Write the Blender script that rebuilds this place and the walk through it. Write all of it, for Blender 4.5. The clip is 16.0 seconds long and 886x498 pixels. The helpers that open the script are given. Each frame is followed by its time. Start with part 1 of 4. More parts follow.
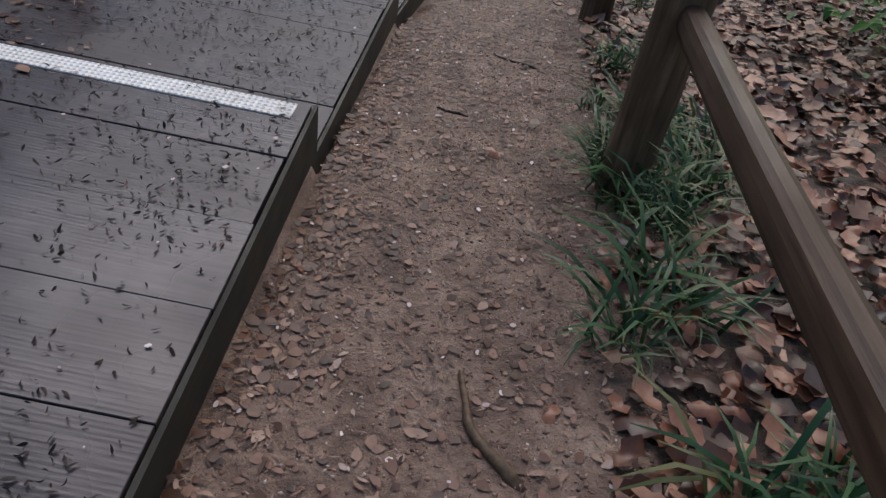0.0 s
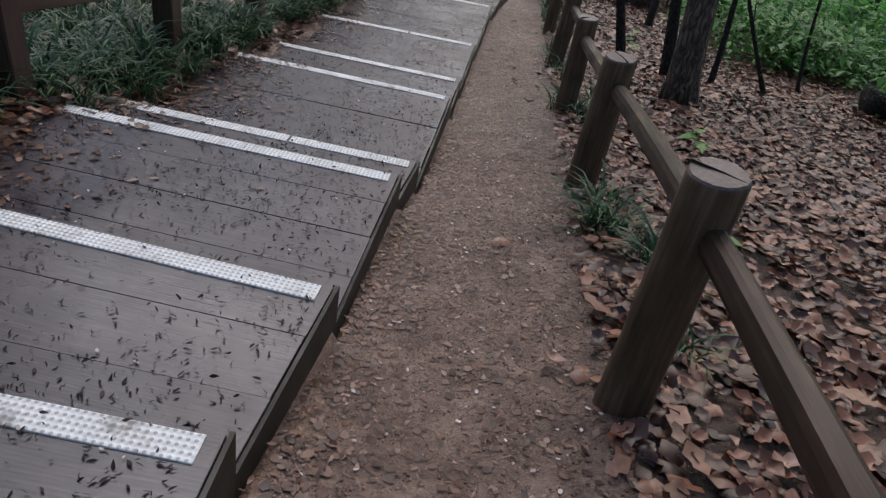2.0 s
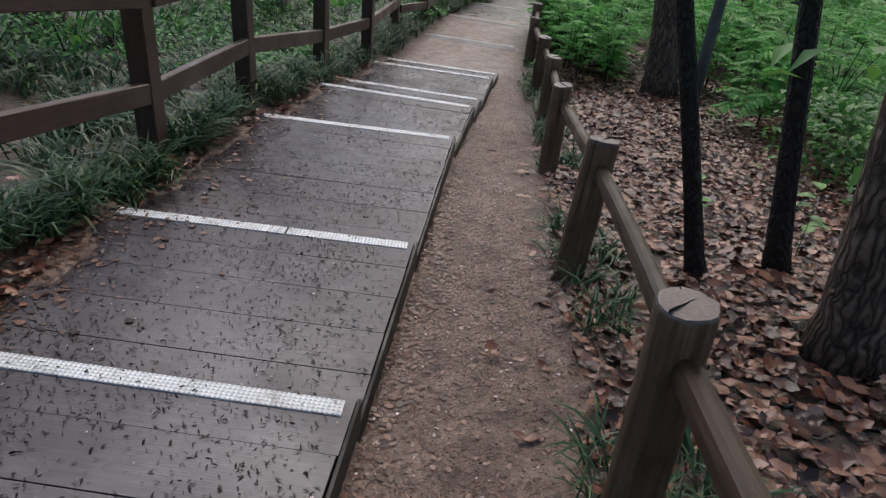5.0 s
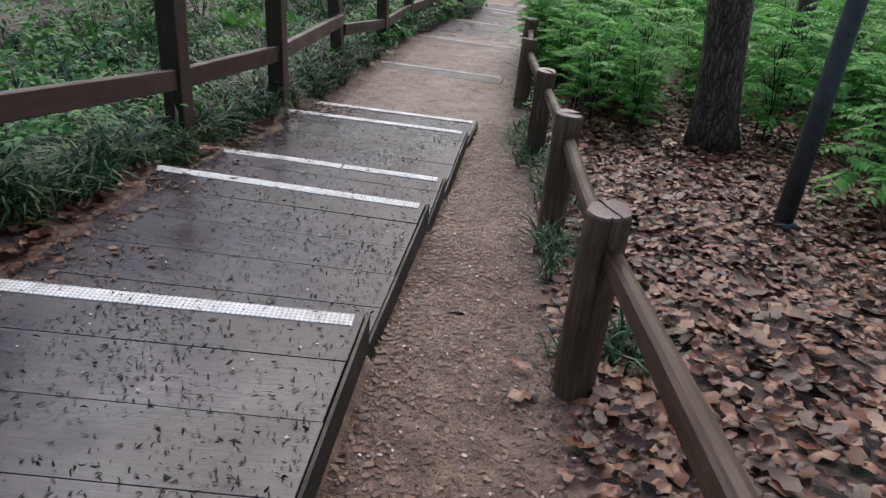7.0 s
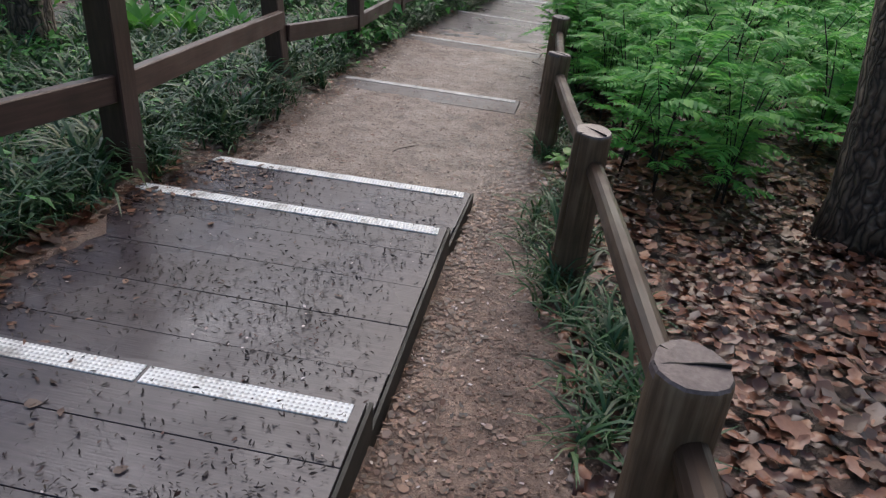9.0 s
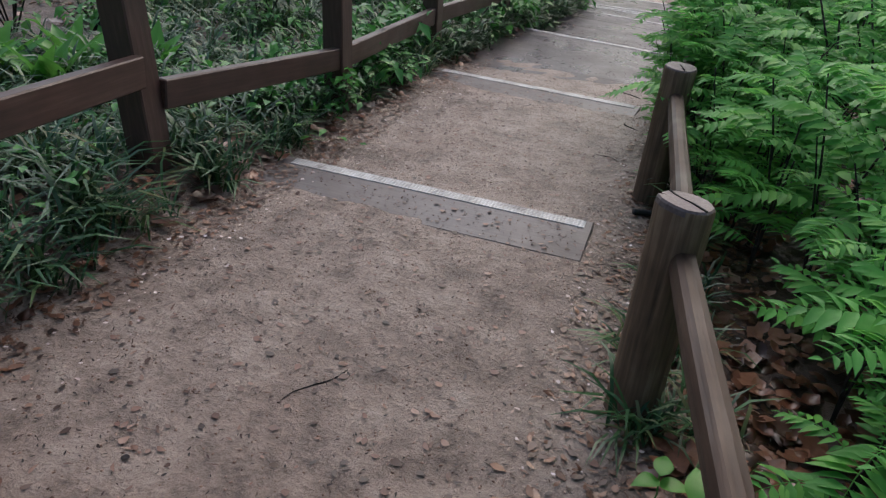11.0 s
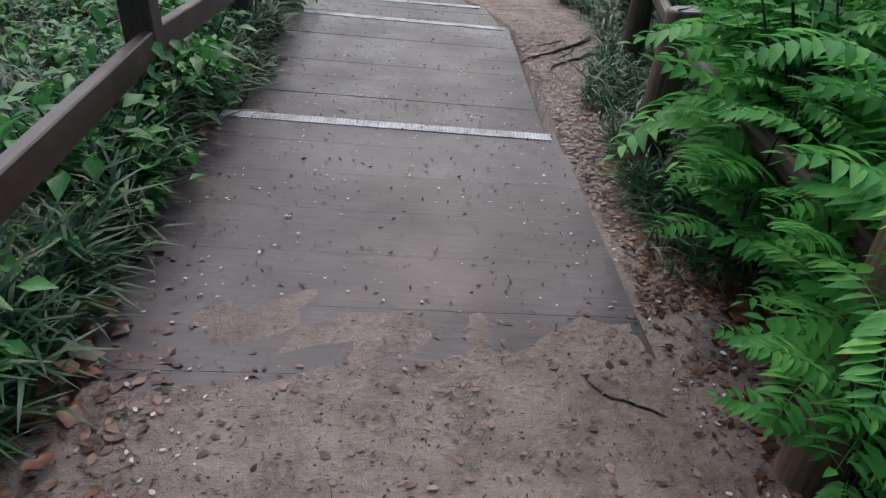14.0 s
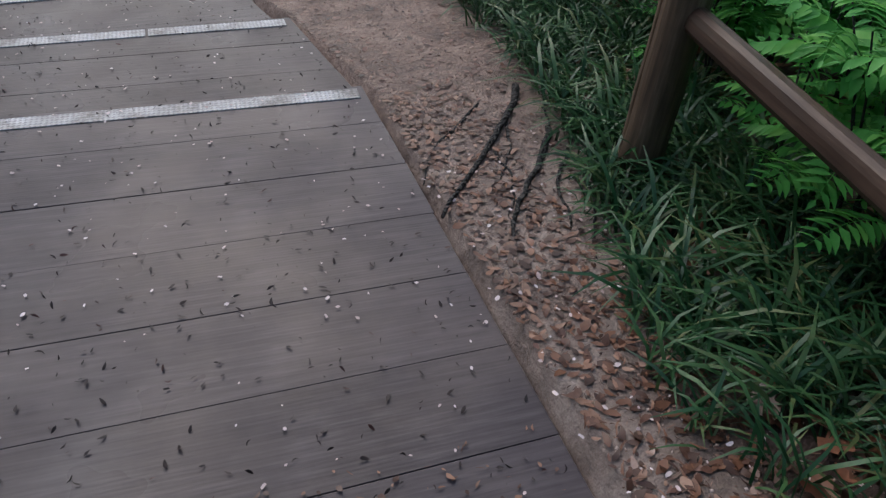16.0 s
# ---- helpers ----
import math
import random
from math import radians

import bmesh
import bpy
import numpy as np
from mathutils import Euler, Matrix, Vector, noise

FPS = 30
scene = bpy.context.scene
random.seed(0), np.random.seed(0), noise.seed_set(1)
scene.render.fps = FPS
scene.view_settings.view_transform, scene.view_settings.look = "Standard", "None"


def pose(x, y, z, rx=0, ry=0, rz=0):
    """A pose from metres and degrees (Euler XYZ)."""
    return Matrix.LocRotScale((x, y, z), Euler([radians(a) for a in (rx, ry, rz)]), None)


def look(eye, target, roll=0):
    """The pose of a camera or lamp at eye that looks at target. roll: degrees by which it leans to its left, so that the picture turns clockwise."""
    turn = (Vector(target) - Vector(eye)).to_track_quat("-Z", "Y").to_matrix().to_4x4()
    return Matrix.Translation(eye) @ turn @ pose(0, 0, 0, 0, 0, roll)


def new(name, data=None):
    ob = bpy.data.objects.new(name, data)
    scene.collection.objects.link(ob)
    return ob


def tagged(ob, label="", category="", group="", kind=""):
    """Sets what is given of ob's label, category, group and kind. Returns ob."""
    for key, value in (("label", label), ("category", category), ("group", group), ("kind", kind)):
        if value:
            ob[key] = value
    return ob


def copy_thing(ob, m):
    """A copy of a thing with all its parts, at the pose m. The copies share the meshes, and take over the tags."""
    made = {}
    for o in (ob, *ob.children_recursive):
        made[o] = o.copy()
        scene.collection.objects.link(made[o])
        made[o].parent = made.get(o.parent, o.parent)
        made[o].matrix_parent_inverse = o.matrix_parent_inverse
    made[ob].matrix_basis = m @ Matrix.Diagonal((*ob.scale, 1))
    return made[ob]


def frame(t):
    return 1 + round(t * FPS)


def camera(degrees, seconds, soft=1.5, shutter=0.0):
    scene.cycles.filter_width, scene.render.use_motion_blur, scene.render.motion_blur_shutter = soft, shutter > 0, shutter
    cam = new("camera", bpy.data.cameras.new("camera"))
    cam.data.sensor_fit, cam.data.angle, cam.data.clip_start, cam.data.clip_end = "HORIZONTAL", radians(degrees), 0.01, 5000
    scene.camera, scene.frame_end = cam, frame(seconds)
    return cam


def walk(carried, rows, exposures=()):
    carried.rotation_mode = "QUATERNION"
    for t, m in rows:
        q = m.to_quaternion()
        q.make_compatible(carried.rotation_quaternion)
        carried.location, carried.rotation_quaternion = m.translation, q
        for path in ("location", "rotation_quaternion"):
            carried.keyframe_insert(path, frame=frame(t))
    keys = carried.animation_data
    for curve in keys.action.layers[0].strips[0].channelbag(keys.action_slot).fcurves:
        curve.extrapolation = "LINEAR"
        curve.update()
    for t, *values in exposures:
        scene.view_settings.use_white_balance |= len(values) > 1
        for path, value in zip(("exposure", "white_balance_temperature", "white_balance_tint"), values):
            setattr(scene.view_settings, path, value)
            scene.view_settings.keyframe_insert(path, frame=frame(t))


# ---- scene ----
cam = camera(63.5, 16.0, 1.3)
PATH = [
    (0, (0.161, 0.255, 1.693), (0.287, 1.769, 0.392), 11.5),
    (0.5, (0.198, 0.81, 1.713), (0.326, 2.33, 0.419), 15.4),
    (1, (0.251, 1.323, 1.66), (0.34, 2.895, 0.427), 13.3),
    (1.5, (0.263, 1.832, 1.657), (0.364, 3.463, 0.504), 12.2),
    (2, (0.25, 2.368, 1.662), (0.414, 4.051, 0.592), 11.8),
    (2.5, (0.295, 2.919, 1.648), (0.51, 4.615, 0.61), 13.0),
    (3, (0.369, 3.508, 1.594), (0.588, 5.199, 0.549), 12.4),
    (3.5, (0.482, 4.102, 1.498), (0.658, 5.796, 0.448), 10.7),
    (4, (0.505, 4.667, 1.489), (0.632, 6.408, 0.512), 9.4),
    (4.5, (0.6, 5.349, 1.401), (0.737, 7.115, 0.472), 8.3),
    (5, (0.739, 6.117, 1.304), (0.87, 7.887, 0.383), 7.1),
    (5.2, (0.784, 6.443, 1.282), (0.925, 8.22, 0.376), 7.0),
    (7.3, (1.275, 9.765, 0.787), (1.42, 11.554, -0.096), 5.6),
    (7.5, (1.33, 10.056, 0.745), (1.468, 11.832, -0.163), 4.7),
    (8, (1.375, 10.719, 0.693), (1.508, 12.492, -0.223), 5.1),
    (8.2, (1.402, 10.953, 0.682), (1.534, 12.73, -0.227), 5.9),
    (10.3, (1.85, 14.031, 0.397), (1.854, 15.789, -0.555), 5.5),
    (10.5, (1.868, 14.312, 0.376), (1.84, 16.074, -0.569), 6.0),
    (11, (1.973, 15.005, 0.355), (1.831, 16.759, -0.596), 5.7),
    (11.5, (2.047, 15.624, 0.324), (1.856, 17.354, -0.661), 3.3),
    (12, (2.017, 16.394, 0.296), (1.862, 18.106, -0.727), 2.3),
    (12.5, (1.832, 17.14, 0.247), (1.832, 18.826, -0.829), 3.1),
    (13, (1.732, 17.961, 0.159), (1.921, 19.645, -0.903), 4.6),
    (13.5, (1.714, 18.697, 0.218), (2.106, 20.361, -0.82), 5.6),
    (14, (1.834, 19.536, 0.194), (2.464, 21.112, -0.864), 5.3),
    (14.5, (2.028, 20.303, 0.23), (2.759, 21.824, -0.844), 4.5),
    (15, (2.277, 21.047, 0.159), (3.058, 22.519, -0.947), 3.3),
    (15.5, (2.592, 21.77, 0.09), (3.438, 23.133, -1.104), 3.5),
    (16, (2.813, 22.4, 0.123), (3.815, 23.559, -1.163), 4.5),
]
walk(cam, [(t, look(e, g, r)) for t, e, g, r in PATH],
     [(0, 0.33, 6200, 13), (3.5, 0.46, 6200, 12.5), (5, 0.56, 6250, 13), (7.5, 0.77, 6250, 13), (11, 0.75, 6150, 12.5), (13.5, 0.76, 5850, 11.5), (15, 0.66, 5850, 11.5), (16, 0.54, 5850, 11.5)])

# ---- world and light ----
world = bpy.data.worlds.new("overcast_sky")
scene.world = world
world.use_nodes = True
wn = world.node_tree.nodes
sky = wn.new("ShaderNodeTexSky")
sky.sky_type, sky.sun_disc = "NISHITA", False
sky.sun_elevation, sky.sun_rotation = radians(48), radians(20)
sky.air_density, sky.dust_density, sky.ozone_density = 1.4, 4.0, 1.0
world.node_tree.links.new(sky.outputs[0], wn["Background"].inputs[0])
wn["Background"].inputs[1].default_value = 0.12
sun = new("sun", bpy.data.lights.new("sun", "SUN"))
sun.data.energy, sun.data.angle, sun.data.color = 0.7, radians(30), (1.0, 0.95, 0.9)
sun.matrix_world = pose(0, 0, 12, 42, 0, -160)


# ---- materials ----
def node_material(name):
    m = bpy.data.materials.new(name)
    m.use_nodes = True
    return m, m.node_tree.nodes, m.node_tree.links, m.node_tree.nodes["Principled BSDF"]


def ramp(nodes, stops):
    r = nodes.new("ShaderNodeValToRGB")
    while len(r.color_ramp.elements) < len(stops):
        r.color_ramp.elements.new(0.5)
    for e, (p, c) in zip(r.color_ramp.elements, stops):
        e.position, e.color = p, (*c, 1)
    return r


def noise_tex(nodes, links, coord, scale, detail=4, stretch=None, rough=0.55):
    n = nodes.new("ShaderNodeTexNoise")
    n.inputs["Scale"].default_value, n.inputs["Detail"].default_value = scale, detail
    n.inputs["Roughness"].default_value = rough
    if stretch:
        mp = nodes.new("ShaderNodeMapping")
        mp.inputs["Scale"].default_value = stretch
        links.new(coord, mp.inputs[0])
        coord = mp.outputs[0]
    links.new(coord, n.inputs["Vector"])
    return n.outputs["Fac"]


def mix(nodes, links, fac, a, b, mode="MIX"):
    m = nodes.new("ShaderNodeMix")
    m.data_type, m.blend_type = "RGBA", mode
    for sock, v in ((m.inputs[0], fac), (m.inputs[6], a), (m.inputs[7], b)):
        if isinstance(v, (int, float)):
            sock.default_value = v
        elif isinstance(v, tuple):
            sock.default_value = (*v, 1)
        else:
            links.new(v, sock)
    return m.outputs[2]


def calc(nodes, links, op, a, b=0.0, clamp=False):
    m = nodes.new("ShaderNodeMath")
    m.operation, m.use_clamp = op, clamp
    for sock, v in zip(m.inputs, (a, b)):
        if isinstance(v, (int, float)):
            sock.default_value = v
        else:
            links.new(v, sock)
    return m.outputs[0]


def bump(nodes, links, bsdf, height, strength, distance):
    b = nodes.new("ShaderNodeBump")
    b.inputs["Strength"].default_value, b.inputs["Distance"].default_value = strength, distance
    links.new(height, b.inputs["Height"])
    links.new(b.outputs[0], bsdf.inputs["Normal"])


def wood_material(name, dark, mid, light, along, rough=(0.35, 0.6), grooves=0.0, grain=60, relief=0.002, mud=0.0, gloss=0.5):
    """Wood in object space; along: stretch of the grain per axis."""
    m, n, l, b = node_material(name)
    co = n.new("ShaderNodeTexCoord").outputs["Object"]
    info = n.new("ShaderNodeObjectInfo")
    fine = noise_tex(n, l, co, grain, 5, along)
    patch = noise_tex(n, l, co, 5.0, 4)
    geo = n.new("ShaderNodeNewGeometry").outputs["Position"]
    wet = noise_tex(n, l, geo, 2.3, 3)
    r = ramp(n, ((0.3, dark), (0.52, mid), (0.78, light)))
    l.new(calc(n, l, "ADD", calc(n, l, "MULTIPLY", fine, 0.6), calc(n, l, "MULTIPLY", patch, 0.4)), r.inputs[0])
    tone = calc(n, l, "ADD", calc(n, l, "MULTIPLY", info.outputs["Random"], 0.35), 0.8)
    col = mix(n, l, 1.0, r.outputs[0], tone, "MULTIPLY")
    if mud:
        film = n.new("ShaderNodeMapRange")
        film.inputs[1].default_value, film.inputs[2].default_value, film.inputs[4].default_value = 0.44, 0.72, mud
        l.new(noise_tex(n, l, geo, 1.6, 6, rough=0.62), film.inputs[0])
        col = mix(n, l, film.outputs[0], col, (0.13, 0.104, 0.09))
    b.inputs["Specular IOR Level"].default_value = gloss
    l.new(col, b.inputs["Base Color"])
    rr = n.new("ShaderNodeMapRange")
    rr.inputs[1].default_value, rr.inputs[2].default_value = 0.35, 0.65
    rr.inputs[3].default_value, rr.inputs[4].default_value = rough
    l.new(wet, rr.inputs[0])
    l.new(rr.outputs[0], b.inputs["Roughness"])
    h = fine
    if grooves:
        sep = n.new("ShaderNodeSeparateXYZ")
        l.new(co, sep.inputs[0])
        wave = calc(n, l, "SINE", calc(n, l, "MULTIPLY", sep.outputs[1], grooves))
        h = calc(n, l, "ADD", calc(n, l, "MULTIPLY", wave, 0.065), fine)
    bump(n, l, b, h, 0.7, relief)
    return m


M_PLANK = wood_material("wet_grey_decking", (0.026, 0.02, 0.025), (0.05, 0.04, 0.046), (0.1, 0.083, 0.09),
                        (0.08, 1, 1), (0.17, 0.4), grooves=560, relief=0.0014, mud=0.3, gloss=0.37)
M_PLANK_DULL = wood_material("muddy_grey_decking", (0.034, 0.028, 0.031), (0.062, 0.052, 0.056), (0.115, 0.098, 0.102),
                             (0.08, 1, 1), (0.24, 0.46), grooves=560, relief=0.0012, mud=0.5, gloss=0.2)
M_STEP = wood_material("mud_coated_step_board", (0.06, 0.051, 0.05), (0.1, 0.086, 0.084), (0.15, 0.13, 0.126), (0.1, 1, 1), (0.36, 0.6), relief=0.0012, mud=0.85, gloss=0.3)
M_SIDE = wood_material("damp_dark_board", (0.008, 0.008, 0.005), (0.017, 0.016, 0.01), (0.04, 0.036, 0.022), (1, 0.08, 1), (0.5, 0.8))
M_LOG = wood_material("weathered_log", (0.036, 0.024, 0.015), (0.12, 0.077, 0.047), (0.28, 0.2, 0.132), (1, 1, 0.06), (0.4, 0.7), relief=0.005, gloss=0.3)
M_END = wood_material("log_end_grain", (0.055, 0.036, 0.033), (0.1, 0.072, 0.069), (0.18, 0.14, 0.136), (1, 1, 1), (0.35, 0.6), grain=90)
M_RAIL = wood_material("weathered_rail", (0.02, 0.011, 0.007), (0.05, 0.029, 0.019), (0.115, 0.074, 0.05), (1, 0.05, 1), (0.28, 0.58), relief=0.003, gloss=0.24)
M_PAINT = wood_material("brown_stained_timber", (0.028, 0.014, 0.01), (0.058, 0.029, 0.022), (0.105, 0.06, 0.046), (1, 1, 0.1), (0.35, 0.6), relief=0.0015)
M_PAINT_RAIL = wood_material("brown_stained_rail", (0.028, 0.014, 0.01), (0.062, 0.031, 0.023), (0.11, 0.063, 0.048), (1, 0.06, 1), (0.35, 0.6), relief=0.0015)
M_CRACK = wood_material("dark_split", (0.008, 0.006, 0.005), (0.012, 0.009, 0.007), (0.02, 0.015, 0.012), (1, 1, 1), (0.8, 0.9))


def bark_material(name, dark, light, squash=0.16, scale=26):
    m, n, l, b = node_material(name)
    co = n.new("ShaderNodeTexCoord").outputs["Object"]
    v = n.new("ShaderNodeTexVoronoi")
    v.feature = "DISTANCE_TO_EDGE"
    v.inputs["Scale"].default_value = scale
    mp = n.new("ShaderNodeMapping")
    mp.inputs["Scale"].default_value = (1, 1, squash)
    wob = n.new("ShaderNodeVectorMath")
    wob.operation = "ADD"
    nz = n.new("ShaderNodeTexNoise")
    nz.inputs["Scale"].default_value = 9
    sc = n.new("ShaderNodeVectorMath")
    sc.operation = "SCALE"
    sc.inputs["Scale"].default_value = 0.08
    l.new(co, nz.inputs["Vector"])
    l.new(nz.outputs["Color"], sc.inputs[0])
    l.new(co, wob.inputs[0])
    l.new(sc.outputs[0], wob.inputs[1])
    l.new(wob.outputs[0], mp.inputs[0])
    l.new(mp.outputs[0], v.inputs["Vector"])
    fine = noise_tex(n, l, co, 45, 6, (1, 1, 0.3))
    h = calc(n, l, "ADD", calc(n, l, "MULTIPLY", v.outputs["Distance"], 2.2), calc(n, l, "MULTIPLY", fine, 0.5))
    r = ramp(n, ((0.25, dark), (0.9, light)))
    l.new(h, r.inputs[0])
    l.new(r.outputs[0], b.inputs["Base Color"])
    b.inputs["Roughness"].default_value = 0.75
    bump(n, l, b, h, 1.0, 0.02)
    return m


M_BARK = bark_material("furrowed_bark", (0.024, 0.016, 0.012), (0.185, 0.13, 0.095))
M_BARK_DARK = bark_material("wet_dark_bark", (0.006, 0.005, 0.004), (0.03, 0.025, 0.02), 0.3, 40)


def leaf_material(name, stops, rough=0.42, through_light=0.35, per_object=False, gloss=0.35):
    m, n, l, b = node_material(name)
    if per_object:
        rnd = n.new("ShaderNodeObjectInfo").outputs["Random"]
    else:
        rnd = n.new("ShaderNodeNewGeometry").outputs["Random Per Island"]
    pos = n.new("ShaderNodeNewGeometry").outputs["Position"]
    blot = noise_tex(n, l, pos, 60, 3)
    patch = noise_tex(n, l, pos, 1.3, 2)
    f = calc(n, l, "ADD", calc(n, l, "MULTIPLY", rnd, 0.6), calc(n, l, "ADD", calc(n, l, "MULTIPLY", blot, 0.2), calc(n, l, "MULTIPLY", patch, 0.3)))
    r = ramp(n, stops)
    l.new(f, r.inputs[0])
    l.new(r.outputs[0], b.inputs["Base Color"])
    b.inputs["Roughness"].default_value = rough
    b.inputs["Specular IOR Level"].default_value = gloss
    bump(n, l, b, blot, 0.4, 0.002)
    if through_light:
        t = n.new("ShaderNodeBsdfTranslucent")
        ms = n.new("ShaderNodeMixShader")
        ms.inputs[0].default_value = through_light
        l.new(r.outputs[0], t.inputs[0])
        l.new(b.outputs[0], ms.inputs[1])
        l.new(t.outputs[0], ms.inputs[2])
        l.new(ms.outputs[0], n["Material Output"].inputs[0])
    return m


M_BLADE = leaf_material("lily_turf", ((0.15, (0.008, 0.031, 0.012)), (0.45, (0.022, 0.073, 0.027)), (0.75, (0.062, 0.135, 0.047)), (0.95, (0.17, 0.145, 0.06))), 0.38, 0.2)
M_PINNATE = leaf_material("pinnate_leaf", ((0.2, (0.06, 0.22, 0.05)), (0.55, (0.125, 0.39, 0.085)), (0.9, (0.24, 0.54, 0.12))), 0.45, 0.45, gloss=0.22)
M_BUSH = leaf_material("undergrowth_leaf", ((0.2, (0.035, 0.125, 0.033)), (0.55, (0.075, 0.235, 0.05)), (0.9, (0.16, 0.36, 0.07))), 0.45, 0.35)
M_FORB = leaf_material("forb_leaf", ((0.2, (0.035, 0.14, 0.03)), (0.6, (0.07, 0.26, 0.05)), (0.9, (0.15, 0.38, 0.075))), 0.4, 0.3)
M_BRIGHT = leaf_material("bright_young_leaf", ((0.2, (0.06, 0.22, 0.035)), (0.8, (0.13, 0.34, 0.06))), 0.35, 0.35, True)
M_LITTER = leaf_material("fallen_oak_leaf", ((0.2, (0.014, 0.006, 0.004)), (0.46, (0.066, 0.024, 0.014)), (0.64, (0.165, 0.062, 0.033)), (0.82, (0.27, 0.125, 0.075)), (0.96, (0.38, 0.27, 0.22))), 0.32, 0.0, gloss=0.4)
M_RIM = leaf_material("leaf_fragment", ((0.15, (0.018, 0.009, 0.006)), (0.5, (0.075, 0.032, 0.018)), (0.8, (0.19, 0.09, 0.05)), (0.96, (0.36, 0.24, 0.17))), 0.4, 0.0)
M_DEBRIS = leaf_material("dark_bud_scale", ((0.15, (0.005, 0.003, 0.003)), (0.75, (0.018, 0.009, 0.008)), (0.95, (0.09, 0.03, 0.025))), 0.6, 0.0)
M_CHIP = leaf_material("red_brown_flake", ((0.2, (0.014, 0.008, 0.006)), (0.48, (0.075, 0.034, 0.022)), (0.68, (0.17, 0.085, 0.058)), (0.84, (0.27, 0.17, 0.125)), (0.97, (0.46, 0.36, 0.31))), 0.45, 0.0)
M_GRIT = leaf_material("path_grit", ((0.15, (0.05, 0.028, 0.02)), (0.4, (0.14, 0.078, 0.055)), (0.6, (0.23, 0.14, 0.105)), (0.8, (0.34, 0.24, 0.19)), (0.96, (0.56, 0.48, 0.43))), 0.5, 0.0)
M_PETAL = leaf_material("fallen_petal", ((0.1, (0.34, 0.24, 0.22)), (0.6, (0.54, 0.45, 0.43)), (0.95, (0.72, 0.65, 0.65))), 0.5, 0.0)


def strip_material(name, stops):
    m, n, l, b = node_material(name)
    co = n.new("ShaderNodeTexCoord").outputs["Object"]
    sep = n.new("ShaderNodeSeparateXYZ")
    l.new(co, sep.inputs[0])
    a = calc(n, l, "MULTIPLY", calc(n, l, "ADD", sep.outputs[0], sep.outputs[1]), 185)
    c = calc(n, l, "MULTIPLY", calc(n, l, "SUBTRACT", sep.outputs[0], sep.outputs[1]), 185)
    dots = calc(n, l, "MULTIPLY", calc(n, l, "SINE", a), calc(n, l, "SINE", c))
    hole = calc(n, l, "GREATER_THAN", dots, 0.42)
    pos = n.new("ShaderNodeNewGeometry").outputs["Position"]
    dirt = noise_tex(n, l, pos, 7, 5)
    speck = noise_tex(n, l, pos, 70, 3)
    r = ramp(n, stops)
    l.new(calc(n, l, "ADD", calc(n, l, "MULTIPLY", dirt, 0.7), calc(n, l, "MULTIPLY", speck, 0.3)), r.inputs[0])
    col = mix(n, l, calc(n, l, "MULTIPLY", hole, 0.62), r.outputs[0], (0.17, 0.165, 0.16))
    l.new(col, b.inputs["Base Color"])
    b.inputs["Roughness"].default_value = 0.5
    bump(n, l, b, dots, 0.6, 0.002)
    return m


M_STRIP = strip_material("dotted_grip_strip", ((0.34, (0.3, 0.28, 0.26)), (0.45, (0.68, 0.68, 0.66)), (0.62, (0.82, 0.83, 0.82))))
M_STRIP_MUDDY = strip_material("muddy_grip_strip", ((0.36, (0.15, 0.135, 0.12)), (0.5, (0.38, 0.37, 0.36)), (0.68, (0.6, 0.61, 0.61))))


def metal_material():
    m, n, l, b = node_material("painted_grey_steel")
    pos = n.new("ShaderNodeNewGeometry").outputs["Position"]
    f = noise_tex(n, l, pos, 12, 5)
    r = ramp(n, ((0.3, (0.045, 0.055, 0.06)), (0.7, (0.085, 0.1, 0.108))))
    l.new(f, r.inputs[0])
    l.new(r.outputs[0], b.inputs["Base Color"])
    b.inputs["Roughness"].default_value = 0.45
    return m


M_STEEL = metal_material()
M_RUBBER = wood_material("scuffed_black_plastic", (0.008, 0.009, 0.01), (0.014, 0.016, 0.017), (0.03, 0.033, 0.034), (1, 1, 1), (0.45, 0.7))


